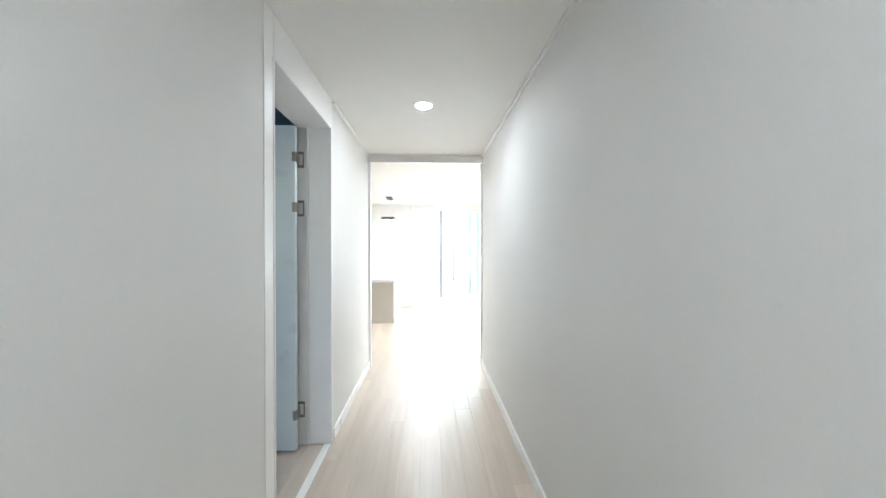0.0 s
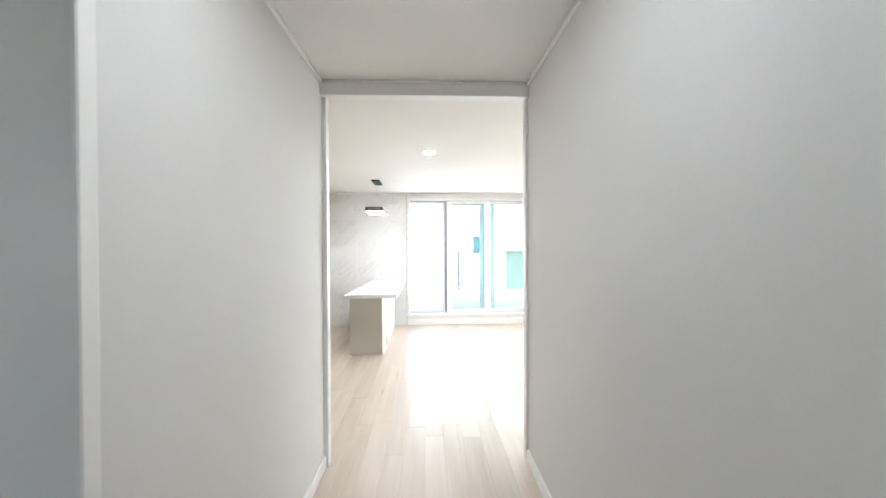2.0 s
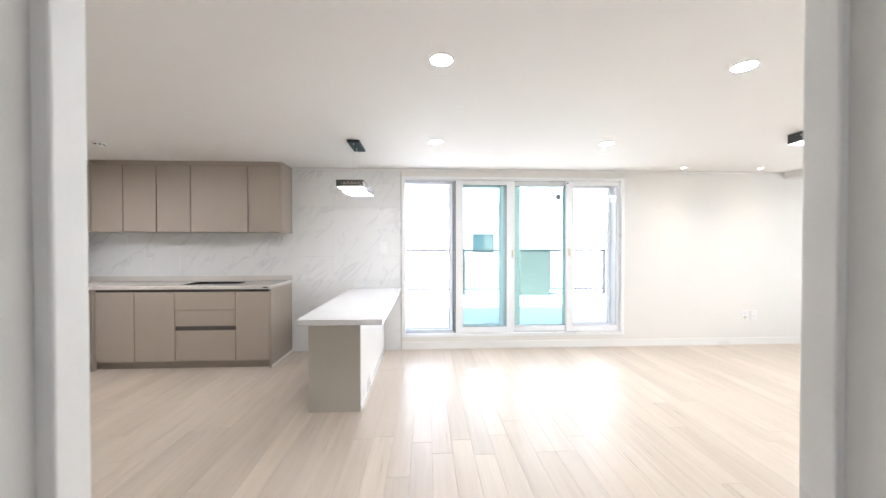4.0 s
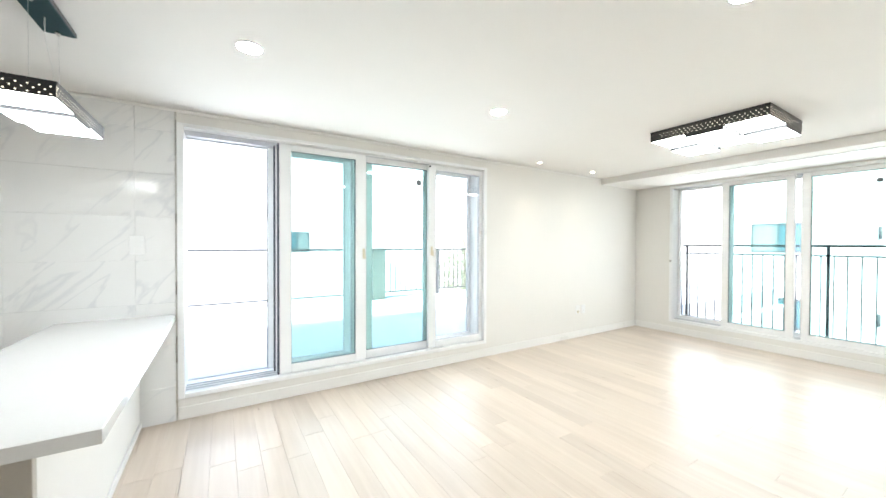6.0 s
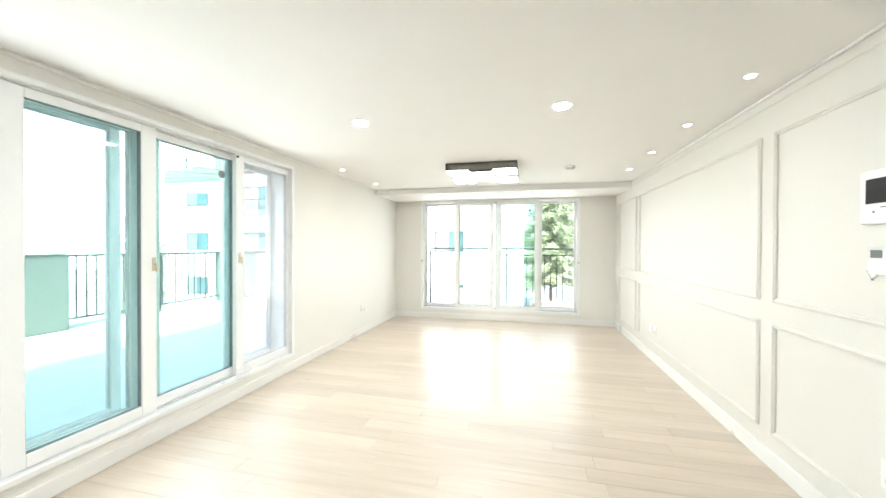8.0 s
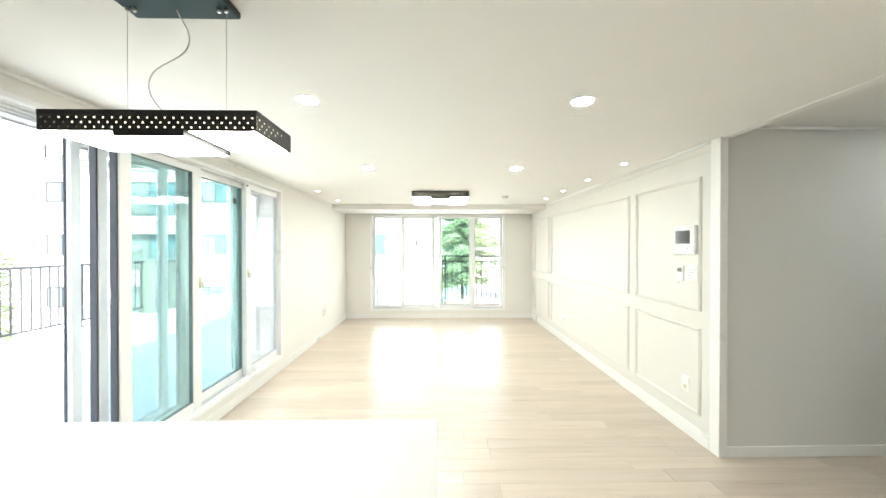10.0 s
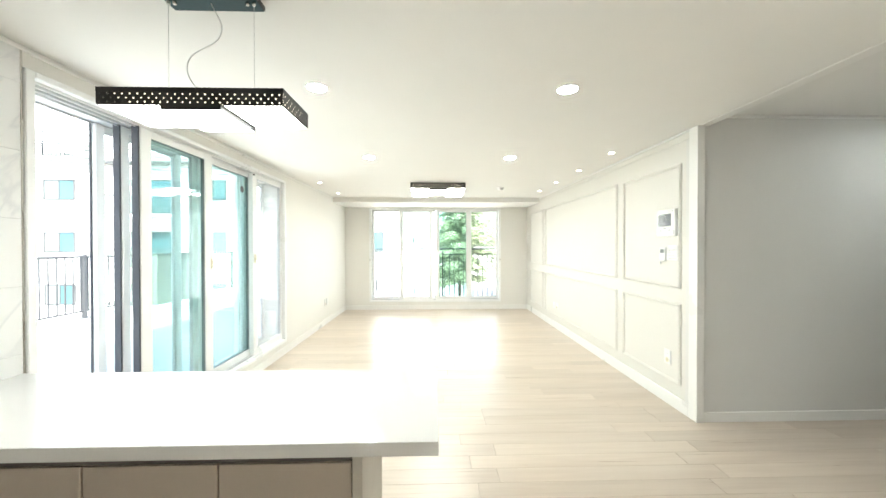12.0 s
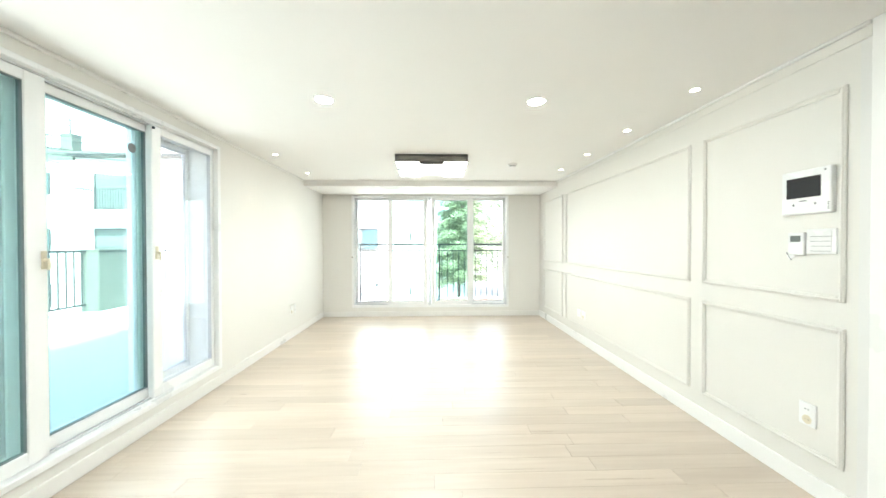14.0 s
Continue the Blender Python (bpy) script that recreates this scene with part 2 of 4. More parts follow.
LEAVES = foliage("light green leaves", (0.28, 0.34, 0.20), (0.42, 0.46, 0.30))
BRICKRED = surface("red brown brick", (0.30, 0.20, 0.165), 0.85, vary=0.2, grain=10)

# ---------------------------------------------------------------- geometry helpers


def mesh_of(name, bm, material):
    me = bpy.data.meshes.new(name)
    bm.normal_update()
    bm.to_mesh(me)
    bm.free()
    me.materials.append(material)
    return me


def part(name, bm, material, parent=None, label=""):
    ob = new(name, mesh_of(name, bm, material))
    if parent is not None:
        ob.parent = parent
    if label:
        ob["label"] = label
    return ob


def thing(name, place, label, category, group="", kind=""):
    ob = new(name)
    ob.empty_display_size = 0.1
    ob.location = place
    return tagged(ob, label, category, group, kind)


def box(x0, x1, y0, y1, z0, z1, bevel=0.0, seg=1, bm=None):
    b = bmesh.new()
    bmesh.ops.create_cube(b, size=1.0)
    bmesh.ops.scale(b, vec=(x1 - x0, y1 - y0, z1 - z0), verts=b.verts)
    bmesh.ops.translate(b, vec=((x0 + x1) / 2, (y0 + y1) / 2, (z0 + z1) / 2), verts=b.verts)
    if bevel:
        bmesh.ops.bevel(b, geom=list(b.edges), offset=bevel, segments=seg, affect="EDGES", profile=0.5)
    return join(bm, b)


def join(bm, b):
    if bm is None:
        return b
    tmp = bpy.data.meshes.new("tmp")
    b.to_mesh(tmp)
    b.free()
    bm.from_mesh(tmp)
    bpy.data.meshes.remove(tmp)
    return bm


def rod(a, b, r, seg=10, bm=None, r2=None):
    a, b = Vector(a), Vector(b)
    m = bmesh.new()
    bmesh.ops.create_cone(m, cap_ends=True, segments=seg, radius1=r, radius2=r if r2 is None else r2, depth=(b - a).length)
    bmesh.ops.transform(m, matrix=Matrix.Translation((a + b) / 2) @ (b - a).to_track_quat("Z", "Y").to_matrix().to_4x4(), verts=m.verts)
    for f in m.faces:
        f.smooth = len(f.verts) == 4
    return join(bm, m)


def turned(profile, seg=32, bm=None):
    """A solid of revolution about z from (radius, height) pairs."""
    m = bmesh.new()
    rings = []
    for r, z in profile:
        rings.append([m.verts.new((r * math.cos(2 * math.pi * i / seg), r * math.sin(2 * math.pi * i / seg), z)) for i in range(seg)])
    for a, b in zip(rings, rings[1:]):
        for i in range(seg):
            m.faces.new((a[i], a[(i + 1) % seg], b[(i + 1) % seg], b[i])).smooth = True
    m.faces.new(rings[0][::-1])
    m.faces.new(rings[-1])
    return join(bm, m)


def slab(axis, lo, hi, u, v, holes=()):
    """A wall square to an axis, from lo to hi, spanning u (the other level axis, or x) and v (up, or y), with rectangular holes."""
    us = sorted({*u, *(c for h in holes for c in h[:2])})
    vs = sorted({*v, *(c for h in holes for c in h[2:])})
    us, vs = [c for c in us if u[0] <= c <= u[1]], [c for c in vs if v[0] <= c <= v[1]]

    def solid(i, j):
        if not (0 <= i < len(us) - 1 and 0 <= j < len(vs) - 1):
            return False
        cu, cv = (us[i] + us[i + 1]) / 2, (vs[j] + vs[j + 1]) / 2
        return not any(h[0] < cu < h[1] and h[2] < cv < h[3] for h in holes)

    bm, cache = bmesh.new(), {}

    def vert(d, a, b):
        if (d, a, b) not in cache:
            cache[d, a, b] = bm.verts.new({"x": (d, a, b), "y": (a, d, b), "z": (a, b, d)}[axis])
        return cache[d, a, b]

    for i in range(len(us) - 1):
        for j in range(len(vs) - 1):
            if not solid(i, j):
                continue
            a, b, c, d = us[i], us[i + 1], vs[j], vs[j + 1]
            for depth in (lo, hi):
                bm.faces.new([vert(depth, a, c), vert(depth, b, c), vert(depth, b, d), vert(depth, a, d)])
            for di, dj, e, f in ((-1, 0, (a, c), (a, d)), (1, 0, (b, c), (b, d)), (0, -1, (a, c), (b, c)), (0, 1, (a, d), (b, d))):
                if not solid(i + di, j + dj):
                    bm.faces.new([vert(lo, *e), vert(lo, *f), vert(hi, *f), vert(hi, *e)])
    bmesh.ops.recalc_face_normals(bm, faces=bm.faces)
    return bm


def frame_bars(u0, u1, v0, v1, left, right, bottom, top, d0, d1, axis, bevel=0.004, bm=None):
    """A rectangular frame in an upright plane: bars of the given widths, from depth d0 to d1."""
    for a, b, c, d in ((u0, u0 + left, v0, v1), (u1 - right, u1, v0, v1), (u0 + left, u1 - right, v0, v0 + bottom), (u0 + left, u1 - right, v1 - top, v1)):
        bm = box(a, b, d0, d1, c, d, bevel, bm=bm) if axis == "y" else box(d0, d1, a, b, c, d, bevel, bm=bm)
    return bm


def structure(name, bm, material, label, category):
    return tagged(part(name, bm, material), label, category, kind="structure")


# ---------------------------------------------------------------- the large structure
WIN_N = (0.07, 2.85, 0.165, 2.115)
WIN_E = (4.51, 7.24, 0.17, 2.11)
DOOR = (1.55, 2.41, 0.0, 2.10)

floor = structure("floor", box(WEST - 0.1, EAST + 0.2, SOUTH - 0.15, NORTH + 0.1, -0.2, -0.008), SUBFLOOR, "pale oak laminate floor with lengthwise planks", "floor")
structure("hall_floor", box(HALL_L - 0.15, HALL_R + 0.1, HALL_BACK - 0.1, SOUTH - 0.15, -0.2, -0.008), SUBFLOOR, "base under the pale oak hall floor", "floor")
structure("bedroom_floor", box(-3.2, HALL_L - 0.155, 0.3, 3.66, -0.2, -0.002), PLANK, "pale wood floor beyond the open door", "floor")
structure("wall_north", slab("y", NORTH, NORTH + 0.30, (WEST - 0.1, EAST + 0.27), (-0.2, 2.6), [WIN_N]), WALLPAPER, "cream papered wall with the terrace window", "wall")
structure("wall_east", slab("x", EAST, EAST + 0.27, (SOUTH - 0.15, NORTH), (-0.2, 2.6), [WIN_E]), WALLPAPER, "cream papered wall with the balcony window", "wall")
wall_south = structure("wall_south", box(HALL_R + 0.12, EAST, SOUTH - 0.15, SOUTH, -0.2, 2.6), PANELFILM, "white panelled wall with picture-frame mouldings", "wall")
structure("wall_kitchen_south", box(WEST, HALL_L - 0.18, SOUTH - 0.15, SOUTH, -0.2, 2.6), WALLPAPER, "plain cream papered wall", "wall")
structure("wall_west", box(WEST - 0.12, WEST, SOUTH - 0.15, NORTH, -0.2, 2.6), WALLPAPER, "plain kitchen end wall", "wall")
structure("wall_hall_right", box(HALL_R, HALL_R + 0.12, HALL_BACK, SOUTH, -0.2, 2.6), HALLPAPER, "plain pale hall wall", "wall")
structure("wall_hall_left", slab("x", HALL_L - 0.18, HALL_L, (HALL_BACK, SOUTH), (-0.2, 2.6), [(DOOR[0] - 0.03, DOOR[1] + 0.03, -0.2, DOOR[3] + 0.03)]), HALLPAPER, "pale hall wall with a doorway", "wall")
structure("wall_hall_back", box(HALL_L - 0.18, HALL_R + 0.12, HALL_BACK - 0.12, HALL_BACK, -0.2, 2.6), HALLPAPER, "plain hall end wall", "wall")
structure("ceiling", slab("z", CEIL, CEIL + 0.3, (WEST - 0.1, EAST + 0.2), (SOUTH, NORTH + 0.05)), CEILPAPER, "white papered living room ceiling", "ceiling")
structure("hall_ceiling", box(HALL_L - 0.15, HALL_R + 0.1, HALL_BACK - 0.1, SOUTH - 0.082, HALL_CEIL, HALL_CEIL + 0.3), CEILPAPER, "white papered hall ceiling", "ceiling")
structure("hall_header", box(HALL_L, HALL_R, SOUTH - 0.08, SOUTH - 0.002, CEIL - 0.004, HALL_CEIL + 0.2, 0.003), TRIM, "white boxed header over the hall opening", "header")
structure("ceiling_beam", box(BEAM_X, EAST, SOUTH, NORTH, BEAM_Z, CEIL, 0.004), CEILPAPER, "white boxed beam above the balcony window", "beam")
BED_WIN = (-2.2, -1.5, 1.0, 2.0)
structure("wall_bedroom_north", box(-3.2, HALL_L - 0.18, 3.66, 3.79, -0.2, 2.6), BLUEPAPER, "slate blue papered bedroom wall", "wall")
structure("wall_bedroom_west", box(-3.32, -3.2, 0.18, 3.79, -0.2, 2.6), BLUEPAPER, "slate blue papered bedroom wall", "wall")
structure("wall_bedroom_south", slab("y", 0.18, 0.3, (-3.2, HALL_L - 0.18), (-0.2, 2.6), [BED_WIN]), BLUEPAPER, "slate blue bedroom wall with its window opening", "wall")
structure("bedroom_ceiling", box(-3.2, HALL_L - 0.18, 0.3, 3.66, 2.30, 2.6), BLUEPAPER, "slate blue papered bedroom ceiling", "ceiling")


def skirting(name, x0, x1, y0, y1, h=0.085):
    structure(name, box(x0, x1, y0, y1, 0, h, 0.004, 2), TRIM, "white film-wrapped baseboard", "baseboard")


skirting("baseboard", WEST, 0.045, NORTH - 0.010, NORTH + 0.002, 0.04)
skirting("baseboard", 0.062, EAST - 0.013, NORTH - 0.012, NORTH + 0.002, 0.09)
skirting("baseboard", EAST - 0.013, EAST + 0.002, SOUTH + 0.013, NORTH, 0.09)
skirting("baseboard", 1.105, EAST, SOUTH - 0.002, SOUTH + 0.013, 0.10)
skirting("baseboard", HALL_R - 0.013, HALL_R + 0.002, HALL_BACK, SOUTH - 0.046, 0.075)
skirting("baseboard", HALL_L - 0.002, HALL_L + 0.013, DOOR[1] + 0.06, SOUTH - 0.046, 0.075)
skirting("baseboard", HALL_L - 0.002, HALL_L + 0.013, HALL_BACK, DOOR[0] - 0.11, 0.075)


def cornice(x0, x1, y0, y1, z, h=0.022):
    structure("trim", box(x0, x1, y0, y1, z - h, z, 0.005, 2), TRIM, "thin white ceiling moulding", "trim")


cornice(WEST, BEAM_X, NORTH - 0.016, NORTH + 0.002, CEIL)
cornice(1.105, BEAM_X, SOUTH - 0.002, SOUTH + 0.018, CEIL, 0.016)
cornice(HALL_R - 0.018, HALL_R + 0.002, HALL_BACK, SOUTH - 0.08, HALL_CEIL)
cornice(HALL_L - 0.002, HALL_L + 0.018, DOOR[1] + 0.05, SOUTH - 0.08, HALL_CEIL)
cornice(HALL_L - 0.002, HALL_L + 0.018, HALL_BACK, DOOR[0] - 0.1, HALL_CEIL)
cornice(HALL_L + 0.018, HALL_R - 0.018, SOUTH - 0.094, SOUTH - 0.078, HALL_CEIL, 0.016)

# panel added to carry the bright reflected streak on the beam's underside
soffit = structure("soffit_panel", box(5.22, 5.60, 5.15, 6.85, BEAM_Z - 0.008, BEAM_Z - 0.0005, 0.003), PVC, "glossy white panel added for a bright streak under the beam", "panel")

# casing round the hall's opening to the living room
casing = structure("opening_trim", box(HALL_R - 0.016, HALL_R + 0.072, SOUTH - 0.045, SOUTH + 0.012, 0, CEIL, 0.004, 2), TRIM, "white casing round the hall opening", "trim")
part("jamb", box(HALL_L - 0.10, HALL_L + 0.026, SOUTH - 0.045, SOUTH + 0.012, 0, CEIL, 0.004, 2), TRIM, casing)

# mouldings of the panelled wall: each rectangle is a frame of four mitred bars
frieze = part("frieze", box(1.105, EAST - 0.002, SOUTH - 0.002, SOUTH + 0.006, 2.15, CEIL - 0.018, 0.002), PANELFILM, wall_south)
for x0, x1 in ((1.195, 2.06), (2.18, 4.62), (4.74, 5.60)):
    for z0, z1 in ((0.20, 0.86), (0.98, 1.985)):
        bm = frame_bars(x0, x1, z0, z1, 0.028, 0.028, 0.028, 0.028, SOUTH - 0.002, SOUTH + 0.012, "y", 0.004)
        bm = frame_bars(x0 + 0.007, x1 - 0.007, z0 + 0.007, z1 - 0.007, 0.012, 0.012, 0.012, 0.012, SOUTH + 0.008, SOUTH + 0.018, "y", 0.004, bm)
        part("moulding", bm, PANELFILM, wall_south)

# ---------------------------------------------------------------- hall door
door = tagged(new("door_1"), "open pale grey flush door in a white casing", "door", kind="structure")
bm = None
for y0, y1 in ((DOOR[0] - 0.09, DOOR[0]), (DOOR[1], DOOR[1] + 0.045)):
    bm = box(HALL_L - 0.213, HALL_L + 0.004, y0, y1, 0, HALL_CEIL, 0.004, 2, bm=bm)
part("casing", bm, TRIM, door)
part("transom_panel", box(HALL_L - 0.213, HALL_L + 0.003, DOOR[0], DOOR[1], DOOR[3], HALL_CEIL, 0.003), TRIM, door)
bm = box(HALL_L - 0.002, HALL_L + 0.009, DOOR[0] - 0.012, DOOR[0], 0, DOOR[3] + 0.012, 0.003)
bm = box(HALL_L - 0.002, HALL_L + 0.009, DOOR[1], DOOR[1] + 0.012, 0, DOOR[3] + 0.012, 0.003, bm=bm)
bm = box(HALL_L - 0.002, HALL_L + 0.009, DOOR[0], DOOR[1], DOOR[3], DOOR[3] + 0.012, 0.003, bm=bm)
part("casing_bead", bm, TRIM, door)
part("threshold", box(HALL_L - 0.15, HALL_L - 0.045, DOOR[0], DOOR[1], -0.19, 0.001, 0.001), PLANK, door)
part("threshold_strip", box(HALL_L - 0.044, HALL_L, DOOR[0], DOOR[1], -0.19, 0.006, 0.003), TRIM, door)
bm = box(HALL_L - 0.155, HALL_L - 0.14, DOOR[1] - 0.014, DOOR[1], 0.006, DOOR[3], 0.002)
bm = box(HALL_L - 0.155, HALL_L - 0.14, DOOR[0], DOOR[0] + 0.014, 0.006, DOOR[3], 0.002, bm=bm)
part("door_stop", bm, TRIM, door)
leaf = part("leaf", box(-1.245, -0.402, 2.320, 2.360, 0.012, 2.085, 0.003, 2), DOORFILM, door, "pale grey flush door leaf standing open")
for z in (1.94, 1.62, 0.29):
    z0, z1 = z - 0.105, z
    bm = frame_bars(-0.421, -0.376, z0, z1, 0.010, 0.007, 0.016, 0.016, 2.404, 2.4115, "y", 0.001)
    bm = box(-0.421, -0.401, 2.317, 2.3215, z0 + 0.022, z1 - 0.022, 0.001, bm=bm)
    bm = rod((-0.428, 2.392, z0), (-0.428, 2.392, z1), 0.007, 12, bm)
    bm = box(-0.4015, -0.3975, 2.319, 2.386, z0 + 0.022, z1 - 0.022, 0.001, bm=bm)
    bm = box(-0.43, -0.398, 2.383, 2.388, z0 + 0.022, z1 - 0.022, 0.001, bm=bm)
    part("hinge", bm, NICKEL, leaf, "worn nickel butt hinge")

# ---------------------------------------------------------------- windows


def pane(name, bm, mat, parent, label=""):
    ob = part(name, bm, mat, parent, label)
    ob.visible_shadow = False
    return ob


def sash(parent, axis, u0, u1, v0, v1, d, stiles, rails, tint, material=PVC, depth=0.042, label="", gasket=True):
    """A sliding sash: profile frame, dark gasket, pane. d: its inner face."""
    bm = frame_bars(u0, u1, v0, v1, stiles[0], stiles[1], rails[0], rails[1], d, d + depth, axis, 0.004)
    sa = part("sash", bm, material, parent, label)
    a, b, c, e = u0 + stiles[0], u1 - stiles[1], v0 + rails[0], v1 - rails[1]
    if gasket:
        part("gasket", frame_bars(a - 0.003, b + 0.003, c - 0.003, e + 0.003, *(4 * (0.006 if tint is TEAL else 0.009,)), d + 0.008, d + depth - 0.004, axis, 0.0), SEAL if material is PVC and tint is TEAL else GREYPVC if material is PVC else GASKET, sa)
    g0, g1 = d + depth * 0.45, d + depth * 0.45 + 0.008
    pb = box(a - 0.002, b + 0.002, g0, g1, c - 0.002, e + 0.002) if axis == "y" else box(g0, g1, a - 0.002, b + 0.002, c - 0.002, e + 0.002)
    pane("pane", pb, tint, sa)
    return sa


# terrace window
win1 = tagged(new("window_1"), "white four-bay sliding terrace window, one bay open", "window", kind="structure")
x0, x1, z0, z1 = WIN_N
bm = frame_bars(x0 - 0.012, x1 + 0.012, z0 - 0.012, z1 + 0.012, 0.042, 0.042, 0.036, 0.030, NORTH - 0.022, NORTH + 0.02, "y", 0.004)
bm = frame_bars(x0, x1, z0, z1, 0.028, 0.028, 0.024, 0.024, NORTH + 0.02, NORTH + 0.30, "y", 0.003, bm)
part("window_frame", bm, PVC, win1)
bm = None
for y in (NORTH + 0.036, NORTH + 0.086, NORTH + 0.138, NORTH + 0.253):
    bm = box(x0 + 0.028, x1 - 0.028, y, y + 0.006, z0 + 0.024, z0 + 0.036, 0.001, bm=bm)
    bm = box(x0 + 0.028, x1 - 0.028, y, y + 0.006, z1 - 0.036, z1 - 0.024, 0.001, bm=bm)
part("track", bm, GREYPVC, win1)
lo, hi = z0 + 0.028, z1 - 0.028
IN, MID, FAR_IN, FAR = NORTH + 0.018, NORTH + 0.068, NORTH + 0.120, NORTH + 0.235   # sliding tracks, room side first
s2 = sash(win1, "y", 0.728, 1.462, lo, hi, IN, (0.090, 0.096), (0.07, 0.05), TEAL)
s3 = sash(win1, "y", 1.40, 2.235, lo, hi, MID, (0.085, 0.085), (0.07, 0.05), TEAL)
s4 = sash(win1, "y", 2.130, 2.818, lo, hi, IN, (0.088, 0.032), (0.07, 0.05), CLEAR)
for a, b, d, mt in ((0.668, 1.392, FAR, PVC), (0.712, 1.432, FAR_IN, PVC), (1.50, 2.20, FAR_IN, PVC), (2.222, 2.815, FAR, PVC)):
    sash(win1, "y", a, b, lo, hi, d, (0.058, 0.03 if b > 2.5 else 0.066), (0.05, 0.04), CLEAR, mt, label="outer sliding sash")
part("brush_seal", box(0.7145, 0.727, IN + 0.004, IN + 0.046, lo, hi, 0.002), BRUSH, win1)
part("brush_seal", box(0.6985, 0.711, FAR_IN + 0.003, FAR_IN + 0.044, lo, hi, 0.002), BRUSH, win1)
part("brush_seal", box(0.6605, 0.667, FAR + 0.026, FAR + 0.04, lo, hi, 0.002), BRUSH, win1)


def crescent_lock(parent, x, y, z, side=1):
    bm = box(x - 0.011, x + 0.011, y - 0.010, y, z - 0.045, z + 0.045, 0.003, 2)
    bm = rod((x, y - 0.01, z), (x, y - 0.028, z), 0.009, 12, bm)
    bm = box(x - 0.007, x + 0.007, y - 0.034, y - 0.024, z - 0.05, z + 0.004, 0.003, 2, bm=bm)
    part("lock_handle", bm, IVORY, parent, "ivory crescent lock")


crescent_lock(s4, 2.163, IN, 1.20)
crescent_lock(s2, 1.440, IN, 1.18)
part("stopper", box(2.134, 2.150, IN - 0.012, IN, hi - 0.03, hi - 0.014, 0.002), GASKET, s4)


def sticker(parent, place, axis, r=0.032):
    bm = rod(place, Vector(place) - Vector((0, 0.0015, 0) if axis == "y" else (0.0015, 0, 0)), r, 24)
    part("round_sticker", bm, PRINT, parent, "round grey quality sticker")


sticker(s3, (2.05, MID + 0.0180, 1.90), "y")

# balcony window
win2 = tagged(new("window_2"), "white four-bay sliding balcony window, centre sashes closed", "window", kind="structure")
y0, y1, z0, z1 = WIN_E
bm = frame_bars(y0 - 0.012, y1 + 0.012, z0 - 0.012, z1 + 0.012, 0.04, 0.04, 0.04, 0.035, EAST - 0.012, EAST + 0.02, "x", 0.004)
bm = frame_bars(y0, y1, z0, z1, 0.028, 0.028, 0.024, 0.024, EAST + 0.02, EAST + 0.27, "x", 0.003, bm)
part("window_frame", bm, PVC, win2)
lo, hi = z0 + 0.026, z1 - 0.026
sash(win2, "x", 5.925, 6.625, lo, hi, EAST + 0.014, (0.075, 0.075), (0.07, 0.045), TEAL)
e3 = sash(win2, "x", 5.145, 5.865, lo, hi, EAST + 0.014, (0.08, 0.07), (0.07, 0.045), TEAL)
sash(win2, "x", 6.58, 7.21, lo, hi, EAST + 0.15, (0.06, 0.035), (0.045, 0.03), CLEAR, PVC, label="white outer sliding sash", gasket=False)
sash(win2, "x", 4.54, 5.16, lo, hi, EAST + 0.15, (0.035, 0.06), (0.045, 0.03), CLEAR, PVC, label="white outer sliding sash", gasket=False)
sash(win2, "x", 5.88, 6.60, lo, hi, EAST + 0.20, (0.035, 0.035), (0.045, 0.03), CLEAR, PVC, label="white outer sliding sash", gasket=False)
sash(win2, "x", 5.14, 5.86, lo, hi, EAST + 0.20, (0.035, 0.035), (0.045, 0.03), CLEAR, PVC, label="white outer sliding sash", gasket=False)
bm = box(EAST + 0.062, EAST + 0.068, y0 + 0.028, y1 - 0.028, z0 + 0.024, z0 + 0.034)
bm = box(EAST + 0.115, EAST + 0.121, y0 + 0.028, y1 - 0.028, z0 + 0.024, z0 + 0.034, bm=bm)
part("track", bm, GREYPVC, win2)
part("edge_seal", box(EAST + 0.155, EAST + 0.19, 7.2105, 7.2115, lo, hi), GASKET, win2)
part("seal_cap", box(EAST + 0.004, EAST + 0.05, 5.875, 5.915, z0 + 0.0, z0 + 0.05, 0.003), GREYPVC, win2)
part("seal_cap", box(EAST + 0.004, EAST + 0.05, 5.875, 5.915, z1 - 0.05, z1, 0.003), GREYPVC, win2)
for y in (y0 + 0.004, y1 - 0.004):
    part("latch", rod((EAST - 0.012, y, 1.04), (EAST - 0.026, y, 1.04), 0.014, 14), CHROME, win2, "small steel latch")
sticker(e3, (EAST + 0.0320, 5.31, 1.93), "x", 0.025)

# ---------------------------------------------------------------- lamps


